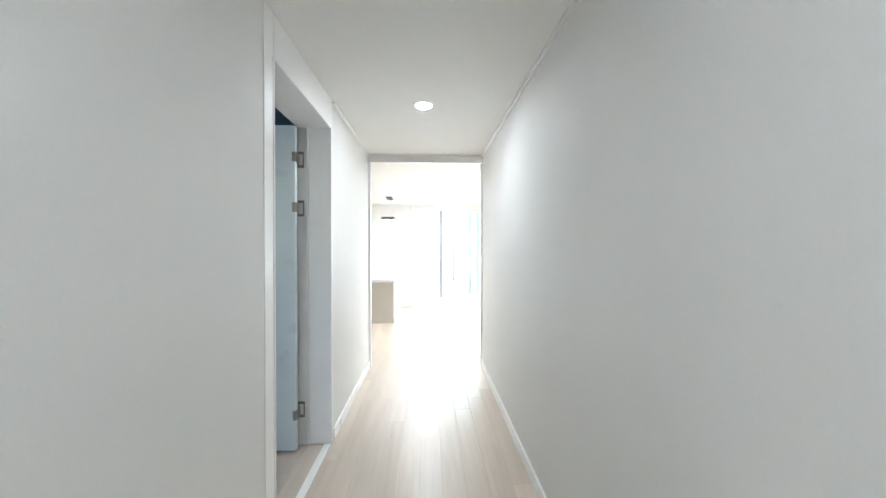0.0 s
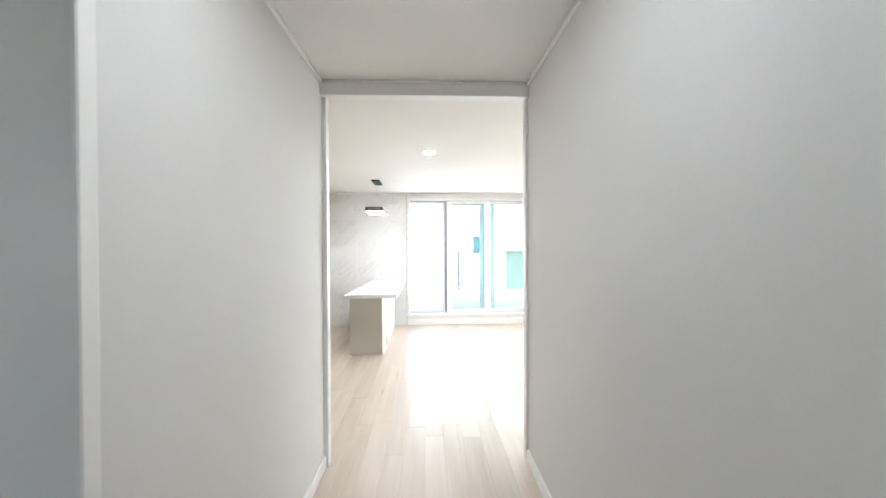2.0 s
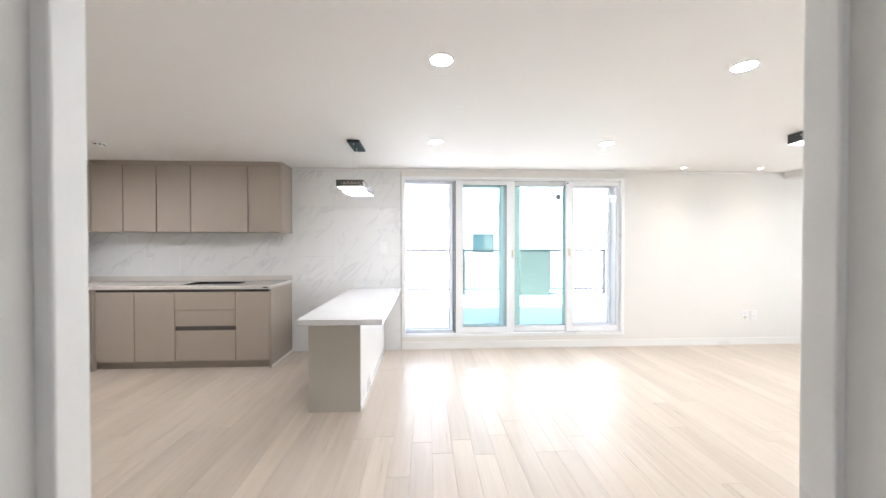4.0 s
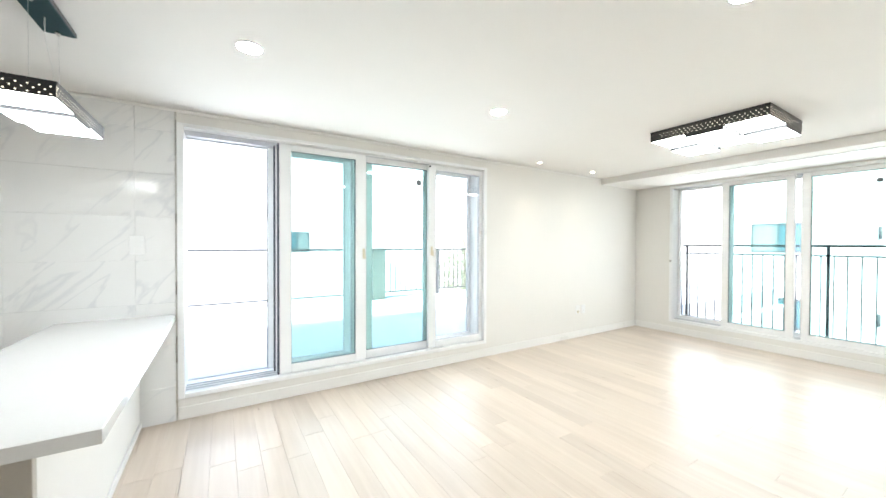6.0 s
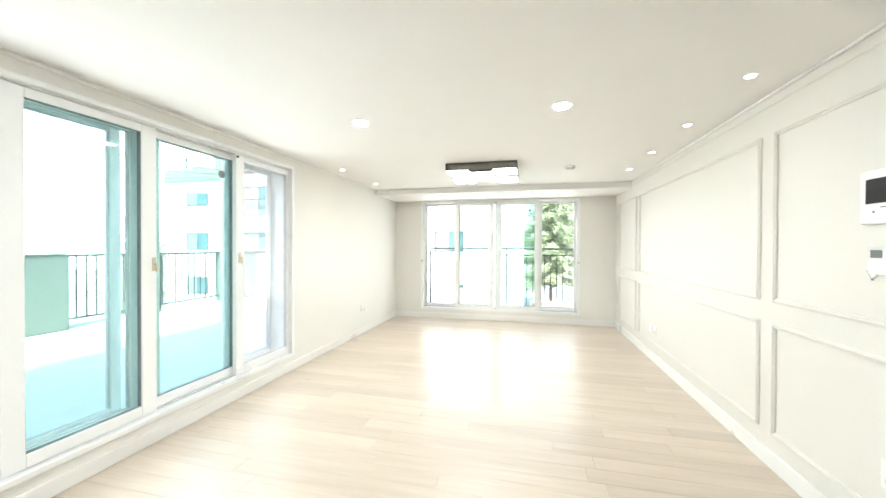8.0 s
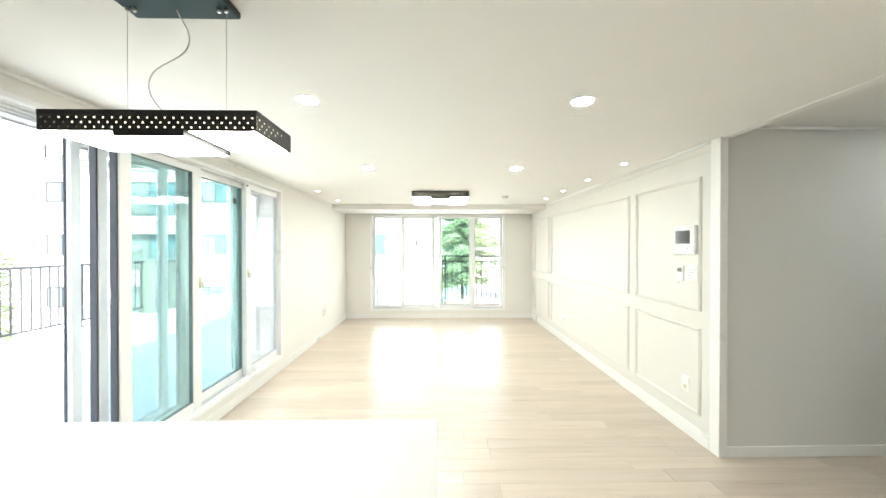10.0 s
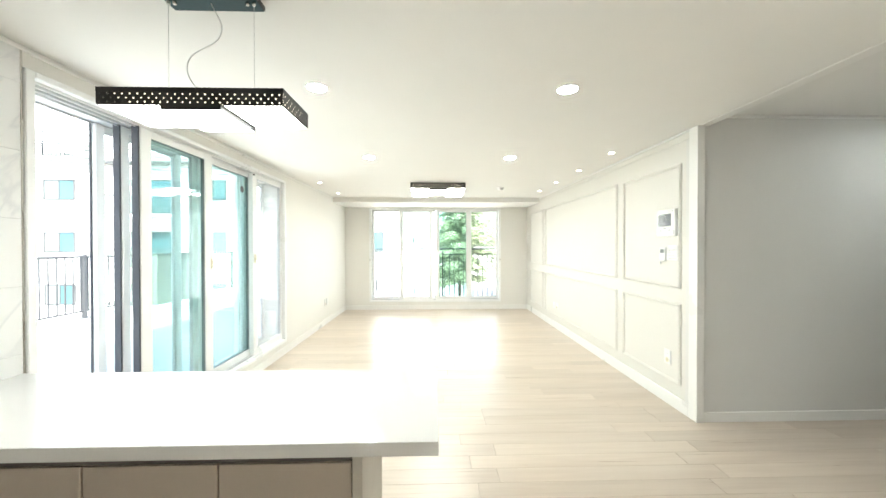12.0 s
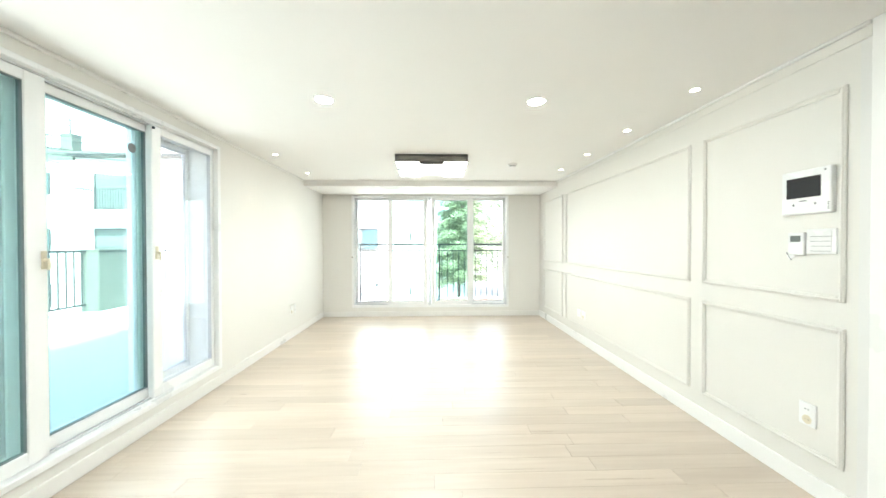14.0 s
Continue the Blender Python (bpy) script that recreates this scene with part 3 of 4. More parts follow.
def perforated(u0, u1, z0, z1, n, rows, place, hole=0.19):
    """A sheet with staggered round holes. place(u, z) gives the vertex."""
    bm = bmesh.new()
    cw, ch = (u1 - u0) / n, (z1 - z0) / rows
    for j in range(rows):
        shift = 0.5 * (j % 2)
        zc0, zc1 = z0 + ch * j, z0 + ch * (j + 1)
        if shift:
            for a, b in ((u0, u0 + cw / 2), (u1 - cw / 2, u1)):
                bm.faces.new([bm.verts.new(place(*q)) for q in ((a, zc0), (b, zc0), (b, zc1), (a, zc1))])
        for i in range(n - (1 if shift else 0)):
            a = u0 + cw * (i + shift)
            cu, cz, r = a + cw / 2, (zc0 + zc1) / 2, min(cw, ch) * hole
            outer = [(a + cw, cz), (a + cw, zc1), (cu, zc1), (a, zc1), (a, cz), (a, zc0), (cu, zc0), (a + cw, zc0)]
            vo = [bm.verts.new(place(*q)) for q in outer]
            vi = [bm.verts.new(place(cu + r * math.cos(k * math.pi / 4), cz + r * math.sin(k * math.pi / 4))) for k in range(8)]
            for k in range(8):
                bm.faces.new((vo[k], vo[(k + 1) % 8], vi[(k + 1) % 8], vi[k]))
    return bm


def lamp_body(lamp, lx, ly, h, cols, rows, drops, holes_x, holes_y, hole=0.17, lit=LED):
    """A black perforated housing, centred on the lamp's origin, z from -h to 0, with glowing panels of differing drop below."""
    t = 0.004
    part("housing", box(-lx / 2, lx / 2, -ly / 2, ly / 2, -t, 0, 0.001), BLACKMETAL, lamp, "black steel lamp housing")
    part("led_board", box(-lx / 2 + 0.012, lx / 2 - 0.012, -ly / 2 + 0.012, ly / 2 - 0.012, -0.009, -0.005), LED_DIM, lamp, "glowing led board behind the perforations")
    solid = h * 0.28
    for s in (-1, 1):
        bm = perforated(-ly / 2, ly / 2, -h, -solid, holes_y, 3, lambda u, z: (s * lx / 2, u, z), hole)
        bm = box(s * lx / 2 - 0.001, s * lx / 2 + 0.001, -ly / 2, ly / 2, -solid, -0.0005, bm=bm)
        part("side_panel", bm, BLACKMETAL, lamp, "black perforated steel side")
        bm = perforated(-lx / 2 + 0.001, lx / 2 - 0.001, -h, -solid, holes_x, 3, lambda u, z: (u, s * ly / 2, z), hole)
        bm = box(-lx / 2 + 0.001, lx / 2 - 0.001, s * ly / 2 - 0.001, s * ly / 2 + 0.001, -solid, -0.0005, bm=bm)
        part("side_panel", bm, BLACKMETAL, lamp, "black perforated steel side")
    cw, rw = ly / cols, lx / rows
    for i in range(cols):
        for j in range(rows):
            d = drops[j][i]
            xa, xb = -lx / 2 + rw * j + 0.003, -lx / 2 + rw * (j + 1) - 0.003
            ya, yb = -ly / 2 + cw * i + 0.003, -ly / 2 + cw * (i + 1) - 0.003
            tb = frame_box(xa, xb, ya, yb, -h - d, -h * 0.93)
            tb = box(xa + 0.003, xb - 0.003, ya + 0.003, yb - 0.003, -h - d + 0.0042, -h - d + 0.0062, bm=tb)
            tray = part("panel_tray", tb, BLACKMETAL, lamp)
            part("diffuser", box(xa + 0.003, xb - 0.003, ya + 0.003, yb - 0.003, -h - d - 0.001, -h - d + 0.004, 0.0015), lit, tray, "glowing white acrylic panel")


def frame_box(xa, xb, ya, yb, z0, z1, t=0.003):
    bm = None
    for a, b, c, d in ((xa, xa + t, ya, yb), (xb - t, xb, ya, yb), (xa + t, xb - t, ya, ya + t), (xa + t, xb - t, yb - t, yb)):
        bm = box(a, b, c, d, z0, z1, bm=bm)
    return bm


# pendant over the table
pend = thing("pendant_lamp", (-0.285, 6.706, 1.842), "black perforated steel pendant lamp with three glowing panels", "pendant lamp")
lamp_body(pend, 0.23, 0.598, 0.055, 3, 1, [(0.002, 0.016, 0.002)], 8, 25, 0.19, SOFTLED)
canopy = part("canopy", box(-0.055, 0.055, -0.165, 0.165, CEIL - 1.842 - 0.020, CEIL - 1.842 - 0.002, 0.002), BLACKMETAL, pend, "black ceiling canopy")
part("canopy_plate", box(-0.052, 0.052, -0.162, 0.162, CEIL - 1.842 - 0.023, CEIL - 1.842 - 0.019, 0.001), TEALMETAL, pend, "dark teal underside of the canopy")
for y in (-0.15, -0.128, 0.128, 0.15):
    bm = turned([(0.004, -0.014), (0.006, -0.012), (0.007, -0.004), (0.005, 0.0)], 16)
    bmesh.ops.translate(bm, vec=(0.0, y, CEIL - 1.842 - 0.022), verts=bm.verts)
    part("screw", bm, CHROME, pend, "chrome cap screw")
for y in (-0.150, 0.150):
    part("suspension_wire", rod((0.0, y, -0.003), (0.0, y, CEIL - 1.842 - 0.02), 0.0007, 8), WIRE, pend, "thin steel wire")
cu = bpy.data.curves.new("cord", "CURVE")
cu.dimensions, cu.bevel_depth, cu.bevel_resolution = "3D", 0.0017, 3
sp = cu.splines.new("BEZIER")
pts = [(0, 0.0, CEIL - 1.872), (0.01, -0.03, 0.255), (0.0, 0.085, 0.13), (0.0, 0.02, 0.0)]
sp.bezier_points.add(len(pts) - 1)
for bp, co in zip(sp.bezier_points, pts):
    bp.co, bp.handle_left_type, bp.handle_right_type = co, "AUTO", "AUTO"
cu.materials.append(CORD)
cord_ob = bpy.data.objects.new("cord_tmp", cu)
scene.collection.objects.link(cord_ob)
dg = bpy.context.evaluated_depsgraph_get()
cord_me = bpy.data.meshes.new_from_object(cord_ob.evaluated_get(dg))
bpy.data.objects.remove(cord_ob)
cord = new("cord", cord_me)
cord.parent = pend
cord["label"] = "wavy clear power cord"

living_lamp = thing("ceiling_lamp", (3.755, 5.85, CEIL - 0.001), "black perforated ceiling lamp with six glowing panels in two levels", "ceiling lamp")
lamp_body(living_lamp, 0.67, 0.775, 0.078, 3, 2, [(0.004, 0.030, 0.004), (0.030, 0.004, 0.030)], 22, 26)
kitchen_lamp = thing("ceiling_lamp", (-2.89, 5.95, CEIL - 0.001), "black perforated kitchen ceiling lamp with glowing panels", "ceiling lamp")
lamp_body(kitchen_lamp, 0.64, 0.70, 0.07, 2, 2, [(0.003, 0.02), (0.02, 0.003)], 22, 24, 0.17, SOFTLED)


def downlight(x, y, z, r, lens, label, group):
    d = thing("downlight", (x, y, z), label, "downlight", group)
    bm = turned([(r, 0.0), (r, -0.003), (r * 0.97, -0.006), (r * 0.86, -0.0055), (r * 0.84, -0.0005)], 36)
    part("rim", bm, PLASTIC, d, "white rim")
    bm = turned([(r * 0.84, -0.0006), (r * 0.84, -0.0062), (r * 0.6, -0.0068)], 36)
    part("lens", bm, lens, d, "glowing lens")


for x, y in ((0.435, 5.15), (0.445, 6.57), (2.01, 5.14), (2.015, 6.56)):
    downlight(x, y, CEIL, 0.062, DOWN, "round white recessed ceiling downlight, lit", "living room downlights")
for y, lens in ((2.515, HALLDOWN), (-0.45, BACKDOWN)):
    downlight(0.41, y, HALL_CEIL, 0.062, lens, "round white recessed hall downlight, lit", "hall downlights")
for x, y in ((3.46, 7.51), (4.43, 7.51), (1.80, 4.205), (2.59, 4.195), (3.38, 4.19), (4.15, 4.19)):
    downlight(x, y, CEIL, 0.030, SPOT, "small warm wall-washing ceiling spot, lit", "wall-washing spots")
    sd = bpy.data.lights.new("wall_spot", "SPOT")
    sd.energy, sd.spot_size, sd.spot_blend, sd.shadow_soft_size, sd.color = (2.4 if y > 6 else 0.5), radians(62), 1.0, 0.02, (1.0, 0.84, 0.62)
    new("wall_spot", sd).matrix_world = look((x, y, CEIL - 0.012), (x, y + (0.26 if y > 6 else -0.10), 0.6))



def smoke_detector(x, y):
    d = thing("smoke_detector", (x, y, CEIL), "round white smoke detector with dark vents on the ceiling", "smoke detector", "smoke detectors")
    part("base", turned([(0.055, 0), (0.055, -0.012), (0.05, -0.016), (0.04, -0.016)], 32), PLASTIC, d)
    part("sensor_head", turned([(0.04, -0.016), (0.038, -0.030), (0.028, -0.038), (0.012, -0.04)], 32), PLASTIC, d)
    for k in range(8):
        a = k * math.pi / 4
        bm = box(0.033, 0.0405, -0.009, 0.009, -0.028, -0.019, 0.001)
        bmesh.ops.rotate(bm, cent=(0, 0, 0), matrix=Matrix.Rotation(a, 3, "Z"), verts=bm.verts)
        part("vent", bm, GASKET, d)


smoke_detector(3.87, 4.88)
smoke_detector(-2.59, 6.73)

# ---------------------------------------------------------------- island table
IX0, IX1, IY0, ITOP = -0.56, 0.049, 5.903, 0.762
isl = thing("island_table", (0, 0, 0), "taupe island with white quartz top built against the tiled wall", "island")
part("worktop", box(IX0, IX1, IY0, NORTH - 0.002, ITOP - 0.042, ITOP, 0.0025, 2), QUARTZ, isl, "polished white quartz top")
part("end_panel", box(-0.545, -0.152, 6.125, 6.154, 0, ITOP - 0.043, 0.0015), LIT_GREIGE, isl, "greige end panel, lightened for the light it catches")
part("back_panel", box(-0.172, -0.152, 6.155, NORTH - 0.012, 0, ITOP - 0.043, 0.0015), TRIM, isl, "white gloss back panel")
part("carcass", box(-0.515, -0.173, 6.155, NORTH - 0.012, 0.08, ITOP - 0.044), CABINET_IN, isl)
part("plinth", box(-0.49, -0.20, 6.164, NORTH - 0.012, 0, 0.08), KICK, isl)
part("base_trim", box(-0.151, -0.142, 6.128, NORTH - 0.013, 0, 0.045, 0.002), TRIM, isl, "thin white floor trim")
yy = 6.157
for w in (0.386, 0.386, 0.386, 0.418):
    part("door", box(-0.535, -0.516, yy + 0.002, yy + w - 0.002, 0.085, ITOP - 0.072, 0.0015), CABINET, isl)
    yy += w + 0.001
# dark strip gives the grip gap its shade by colour
part("grip_shade_strip", box(-0.53, -0.5155, 6.156, NORTH - 0.015, ITOP - 0.069, ITOP - 0.0445), CABINET_IN, isl, "dark strip painting the shade of the finger-grip gap")

# ---------------------------------------------------------------- kitchen cabinets
BY, BX = 7.16, -3.05            # fronts of the base units along the north and west walls
WY, WX = 7.43, -3.32            # fronts of the wall units
CT = 0.865                      # worktop


def base_unit(x0, x1, drawers=False, label="taupe handleless base cabinet with one door"):
    c = thing("base_cabinet", (x0, BY, 0), label, "cabinet", "kitchen base cabinets")
    w = x1 - x0
    part("body", box(0.0005, w - 0.0005, 0.019, NORTH - BY - 0.012, 0.08, CT - 0.036), CABINET_IN, c)
    part("plinth", box(0, w, 0.045, 0.062, 0, 0.08), KICK, c)
    part("grip_rail", box(0, w, 0.012, 0.02, CT - 0.062, CT - 0.034), CABINET_IN, c, "dark grip rail")
    if drawers:
        for a, b in ((0.083, 0.40), (0.447, 0.612), (0.617, CT - 0.064)):
            part("drawer_front", box(0.002, w - 0.002, 0, 0.018, a, b, 0.0012), CABINET, c)
        part("grip_rail", box(0, w, 0.010, 0.019, 0.402, 0.445), CABINET_IN, c, "dark grip rail")
    else:
        part("door", box(0.003, w - 0.003, 0, 0.018, 0.083, CT - 0.064, 0.0012), CABINET, c)


base_unit(-3.03, -2.645)
base_unit(-2.643, -2.242)
base_unit(-2.24, -1.63, True, "taupe handleless base cabinet with three drawers")
base_unit(-1.628, -1.285)
c = thing("cabinet_end_panel", (-1.283, BY, 0), "taupe end panel closing the base cabinets", "end panel")
part("panel", box(0, 0.02, 0, NORTH - BY - 0.012, 0, CT - 0.033, 0.001), CABINET, c)
part("floor_trim", box(0.021, 0.028, 0, NORTH - BY - 0.014, 0, 0.03, 0.002), TRIM, c)


def west_base(y0, y1, first=False):
    c = thing("base_cabinet", (BX, y0, 0), "taupe handleless base cabinet below the sink run", "cabinet", "kitchen base cabinets")
    w = y1 - y0
    part("body", box(WEST - BX + 0.012, -0.019, 0.0005, w - 0.0005, 0.08, CT - 0.034), CABINET_IN, c)
    part("plinth", box(-0.062, -0.045, 0, w, 0, 0.08), KICK, c)
    part("grip_rail", box(-0.02, -0.012, 0, w, CT - 0.062, CT - 0.034), CABINET_IN, c, "dark grip rail")
    part("door", box(-0.018, 0, 0.003, w - 0.003, 0.083, CT - 0.064, 0.0012), CABINET, c)


for a, b in ((6.72, 7.13), (6.3, 6.719), (5.88, 6.299), (5.1, 5.879)):
    west_base(a, b)
c = thing("corner_filler", (BX, BY, 0), "taupe corner post between the base cabinet runs", "filler")
part("post", box(-0.018, 0.018, -0.028, 0.018, 0.0, CT - 0.034, 0.001), CABINET, c)
part("plinth", box(-0.062, -0.045, -0.03, 0.062, 0, 0.08), KICK, c)
part("plinth", box(-0.0445, 0.02, 0.045, 0.062, 0, 0.08), KICK, c)

wt = thing("kitchen_worktop", (0, 0, 0), "warm beige L-shaped quartz worktop with upstand", "worktop")
bm = slab("z", CT - 0.033, CT, (WEST + 0.011, -1.262), (5.08, NORTH - 0.011), [(BX + 0.012, -1.2, 5.0, BY - 0.012), (-2.27, -1.70, 7.28, 7.60)])
part("slab", bm, BEIGETOP, wt)
part("upstand", box(WEST + 0.024, -1.262, NORTH - 0.024, NORTH - 0.011, CT + 0.0005, CT + 0.055, 0.001), BEIGETOP, wt)
part("upstand", box(WEST + 0.011, WEST + 0.0235, 5.08, NORTH - 0.011, CT + 0.0005, CT + 0.055, 0.001), BEIGETOP, wt)
part("name_plate", box(-1.345, -1.29, BY - 0.0145, BY - 0.0118, CT - 0.024, CT - 0.010, 0.001), GASKET, wt, "small dark maker's plate")

# black tray paints the shaded inside of the empty cut-out; rings are added
hob = thing("hob_cutout", (-1.985, 7.44, CT), "black tray painting the dark inside of the empty hob cut-out", "hob")
part("dark_plate", box(-0.284, 0.284, -0.159, 0.159, -0.030, -0.022, 0.002), CUTOUT_BLACK, hob)
for a, b, c, d in ((-0.2845, -0.27, -0.1595, 0.1595), (0.27, 0.2845, -0.1595, 0.1595), (-0.27, 0.27, -0.1595, -0.147), (-0.27, 0.27, 0.147, 0.1595)):
    part("rim", box(a, b, c, d, -0.022, -0.001, 0.001), CUTOUT_BLACK, hob)
for x, y, r in ((-0.14, 0.0, 0.095), (0.11, 0.06, 0.06), (0.11, -0.075, 0.06)):
    bm = turned([(r, -0.0222), (r, -0.0214), (r - 0.003, -0.0214), (r - 0.003, -0.0220)], 40)
    bmesh.ops.translate(bm, vec=(x, y, 0), verts=bm.verts)
    part("added_ring", bm, PRINT, hob)


def wall_unit(x0, x1):
    c = thing("wall_cabinet", (x0, WY, 1.435), "taupe handleless wall cabinet up to the ceiling", "cabinet", "kitchen wall cabinets")
    w = x1 - x0
    # plinth tone on the body darkens the shadow gaps between doors
    part("body", box(0.0005, w - 0.0005, 0.019, NORTH - WY - 0.012, 0.004, CEIL - 1.435 - 0.001), KICK, c)
    part("door", box(0.0045, w - 0.0045, 0, 0.018, 0, 2.170 - 1.435, 0.0012), CABINET, c)


for a, b in ((-3.30, -2.965), (-2.964, -2.61), (-2.609, -2.245), (-2.244, -1.625), (-1.624, -1.275)):
    wall_unit(a, b)
c = thing("wall_cabinet_end_panel", (-1.273, WY, 1.43), "taupe end panel closing the wall cabinets", "end panel")
part("panel", box(0, 0.018, -0.002, NORTH - WY - 0.012, 0, CEIL - 1.431, 0.001), CABINET, c)
c = thing("wall_corner_filler", (WX, WY, 1.435), "taupe corner post between the wall cabinet runs", "filler")
part("post", box(-0.018, 0.022, -0.019, 0.018, 0, 2.172 - 1.435, 0.001), CABINET, c)
c = thing("cabinet_cornice", (0, 0, 0), "taupe filler strip above the wall cabinets", "filler strip")
part("strip", box(WX + 0.02, -1.274, WY - 0.004, WY + 0.014, 2.178, CEIL - 0.001, 0.001), CABINET, c)
part("strip", box(WX - 0.014, WX + 0.004, 5.1, WY + 0.014, 2.178, CEIL - 0.001, 0.001), CABINET, c)


def west_wall_unit(y0, y1):
    c = thing("wall_cabinet", (WX, y0, 1.435), "taupe handleless wall cabinet above the sink run", "cabinet", "kitchen wall cabinets")
    w = y1 - y0
    # same darker body tone for the shadow gaps here
    part("body", box(WEST - WX + 0.012, -0.019, 0.0005, w - 0.0005, 0.004, CEIL - 1.436), KICK, c)
    part("door", box(-0.018, 0, 0.0045, w - 0.0045, 0, 2.170 - 1.435, 0.0012), CABINET, c)


for a, b in ((6.99, 7.41), (6.57, 6.989), (6.15, 6.569), (5.1, 6.149)):
    west_wall_unit(a, b)

fa = thing("wall_faucet", (WEST + 0.012, 7.20, 1.20), "chrome wall-mounted kitchen mixer tap", "faucet")
bm = turned([(0.03, 0), (0.03, 0.012), (0.016, 0.02), (0.016, 0.05)], 24)
bmesh.ops.rotate(bm, cent=(0, 0, 0), matrix=Matrix.Rotation(radians(90), 3, "Y"), verts=bm.verts)
part("body", bm, CHROME, fa)
bm = rod((0.04, 0, 0), (0.16, 0, 0.01), 0.012, 16)
bm = rod((0.155, 0, 0.012), (0.165, 0, -0.04), 0.011, 16, bm)
part("spout", bm, CHROME, fa)
part("lever", rod((0.04, 0, 0.012), (0.075, 0, 0.05), 0.006, 12), CHROME, fa)

# ---------------------------------------------------------------- switches, sockets, wall devices


def on_north(name, x0, x1, z0, z1, label, category, sub, group=""):
    d = thing(name, ((x0 + x1) / 2, NORTH if x0 > 0 else NORTH - 0.011, (z0 + z1) / 2), label, category, group)
    w, h = (x1 - x0) / 2, (z1 - z0) / 2
    part("plate", box(-w, w, -0.009, 0.001, -h, h, 0.003, 2), PLASTIC, d)
    if sub == "socket":
        for s in (-1, 1):
            bm = rod((0, -0.0085, s * h * 0.45), (0, -0.0105, s * h * 0.45), w * 0.55, 24)
            part("socket_face", bm, IVORY if s < 0 else PLASTIC, d)
            for e in (-1, 1):
                part("hole", rod((e * 0.008, -0.0103, s * h * 0.45), (e * 0.008, -0.0109, s * h * 0.45), 0.0028, 10), GASKET, d)
    elif sub == "blank":
        part("jack", rod((0, -0.0085, -h * 0.3), (0, -0.014, -h * 0.3), 0.006, 16), CHROME, d)
    else:
        for k in (-1, 0, 1):
            part("rocker", box(-w * 0.72, w * 0.72, -0.0125, -0.0085, k * h * 0.5 - h * 0.21, k * h * 0.5 + h * 0.21, 0.001), PLASTIC, d)
    return d


def on_south(name, x0, x1, z0, z1, label, category, sub, group=""):
    d = on_north(name, x0 + 50, x1 + 50, z0, z1, label, category, sub, group)
    d.location = ((x0 + x1) / 2, SOUTH, (z0 + z1) / 2)
    d.rotation_euler = (0, 0, math.pi)
    return d


on_north("light_switch", -0.20, -0.118, 1.19, 1.32, "white three-rocker light switch on the marble tile", "switch", "switch")
on_north("wall_socket", 4.43, 4.51, 0.32, 0.44, "white double wall socket", "socket", "socket", "wall sockets")
on_north("antenna_socket", 4.55, 4.625, 0.32, 0.44, "white aerial outlet beside the socket", "socket", "blank", "wall sockets")
on_south("wall_socket", 1.315, 1.395, 0.335, 0.45, "white double wall socket with ivory lower outlet", "socket", "socket", "wall sockets")
on_south("wall_socket", 3.985, 4.075, 0.32, 0.41, "white double wall socket", "socket", "socket", "wall sockets")
on_south("antenna_socket", 4.12, 4.21, 0.32, 0.41, "white aerial outlet beside the socket", "socket", "blank", "wall sockets")
ks = on_north("wall_socket", 50, 50.07, 1.14, 1.26, "small white kitchen socket on the tiles", "socket", "socket", "wall sockets")
ks.location, ks.rotation_euler = (WEST + 0.011, 7.66, 1.17), (0, 0, radians(90))

vp = thing("video_intercom", (1.358, SOUTH, 1.515), "white video intercom with a dark screen on the panelled wall", "intercom")
part("body", box(-0.12, 0.12, -0.001, 0.028, -0.112, 0.112, 0.008, 3), PLASTIC, vp)
part("screen", box(-0.075, 0.092, 0.0272, 0.0292, -0.028, 0.075, 0.001), SCREEN, vp, "dark screen")
for k in range(4):
    part("button", rod((-0.05 + 0.035 * k, 0.0275, -0.062), (-0.05 + 0.035 * k, 0.0288, -0.062), 0.0055, 14), PRINT if k % 3 == 0 else PLASTIC, vp)
part("lettering", box(-0.008, 0.026, 0.0275, 0.0286, -0.047, -0.042), PRINT, vp)
for k in range(4):
    part("speaker_slot", box(-0.112, -0.104, 0.0272, 0.0284, -0.095 + 0.01 * k, -0.09 + 0.01 * k), PRINT, vp)
part("indicator", box(-0.098, -0.088, 0.0272, 0.0284, 0.092, 0.099, 0.001), SCREEN, vp)

th = thing("thermostat", (1.41, SOUTH, 1.254), "white heating controller with small grey display", "thermostat")
part("body", box(-0.04, 0.04, -0.001, 0.02, -0.058, 0.058, 0.004, 2), PLASTIC, th)
part("display", box(-0.026, 0.026, 0.0195, 0.0208, 0.010, 0.042, 0.001), LCD, th, "grey display")
for a in (-0.018, 0.018):
    for k in (0, 1, 2):
        part("button", box(a - 0.008, a + 0.008, 0.0195, 0.021, -0.012 - 0.016 * k, -0.004 - 0.016 * k, 0.001), PLASTIC, th)
sw = thing("light_switch", (1.298, SOUTH, 1.266), "wide white light switch with slim rockers", "switch")
part("plate", box(-0.067, 0.067, -0.001, 0.010, -0.062, 0.062, 0.003, 2), PLASTIC, sw)
for k in range(4):
    part("rocker", box(-0.05, 0.05, 0.0095, 0.0125, -0.047 + 0.024 * k, -0.0255 + 0.024 * k, 0.001), PLASTIC, sw)
    part("marking", box(-0.045, 0.045, 0.0122, 0.0129, -0.0485 + 0.024 * k, -0.0465 + 0.024 * k), PRINT, sw)
tag = thing("sensor_tag", (1.445, SOUTH, 1.19), "small tag hanging askew from its lead below the thermostat", "tag")
bm = box(-0.018, 0.018, 0.002, 0.008, -0.014, 0.014, 0.002)
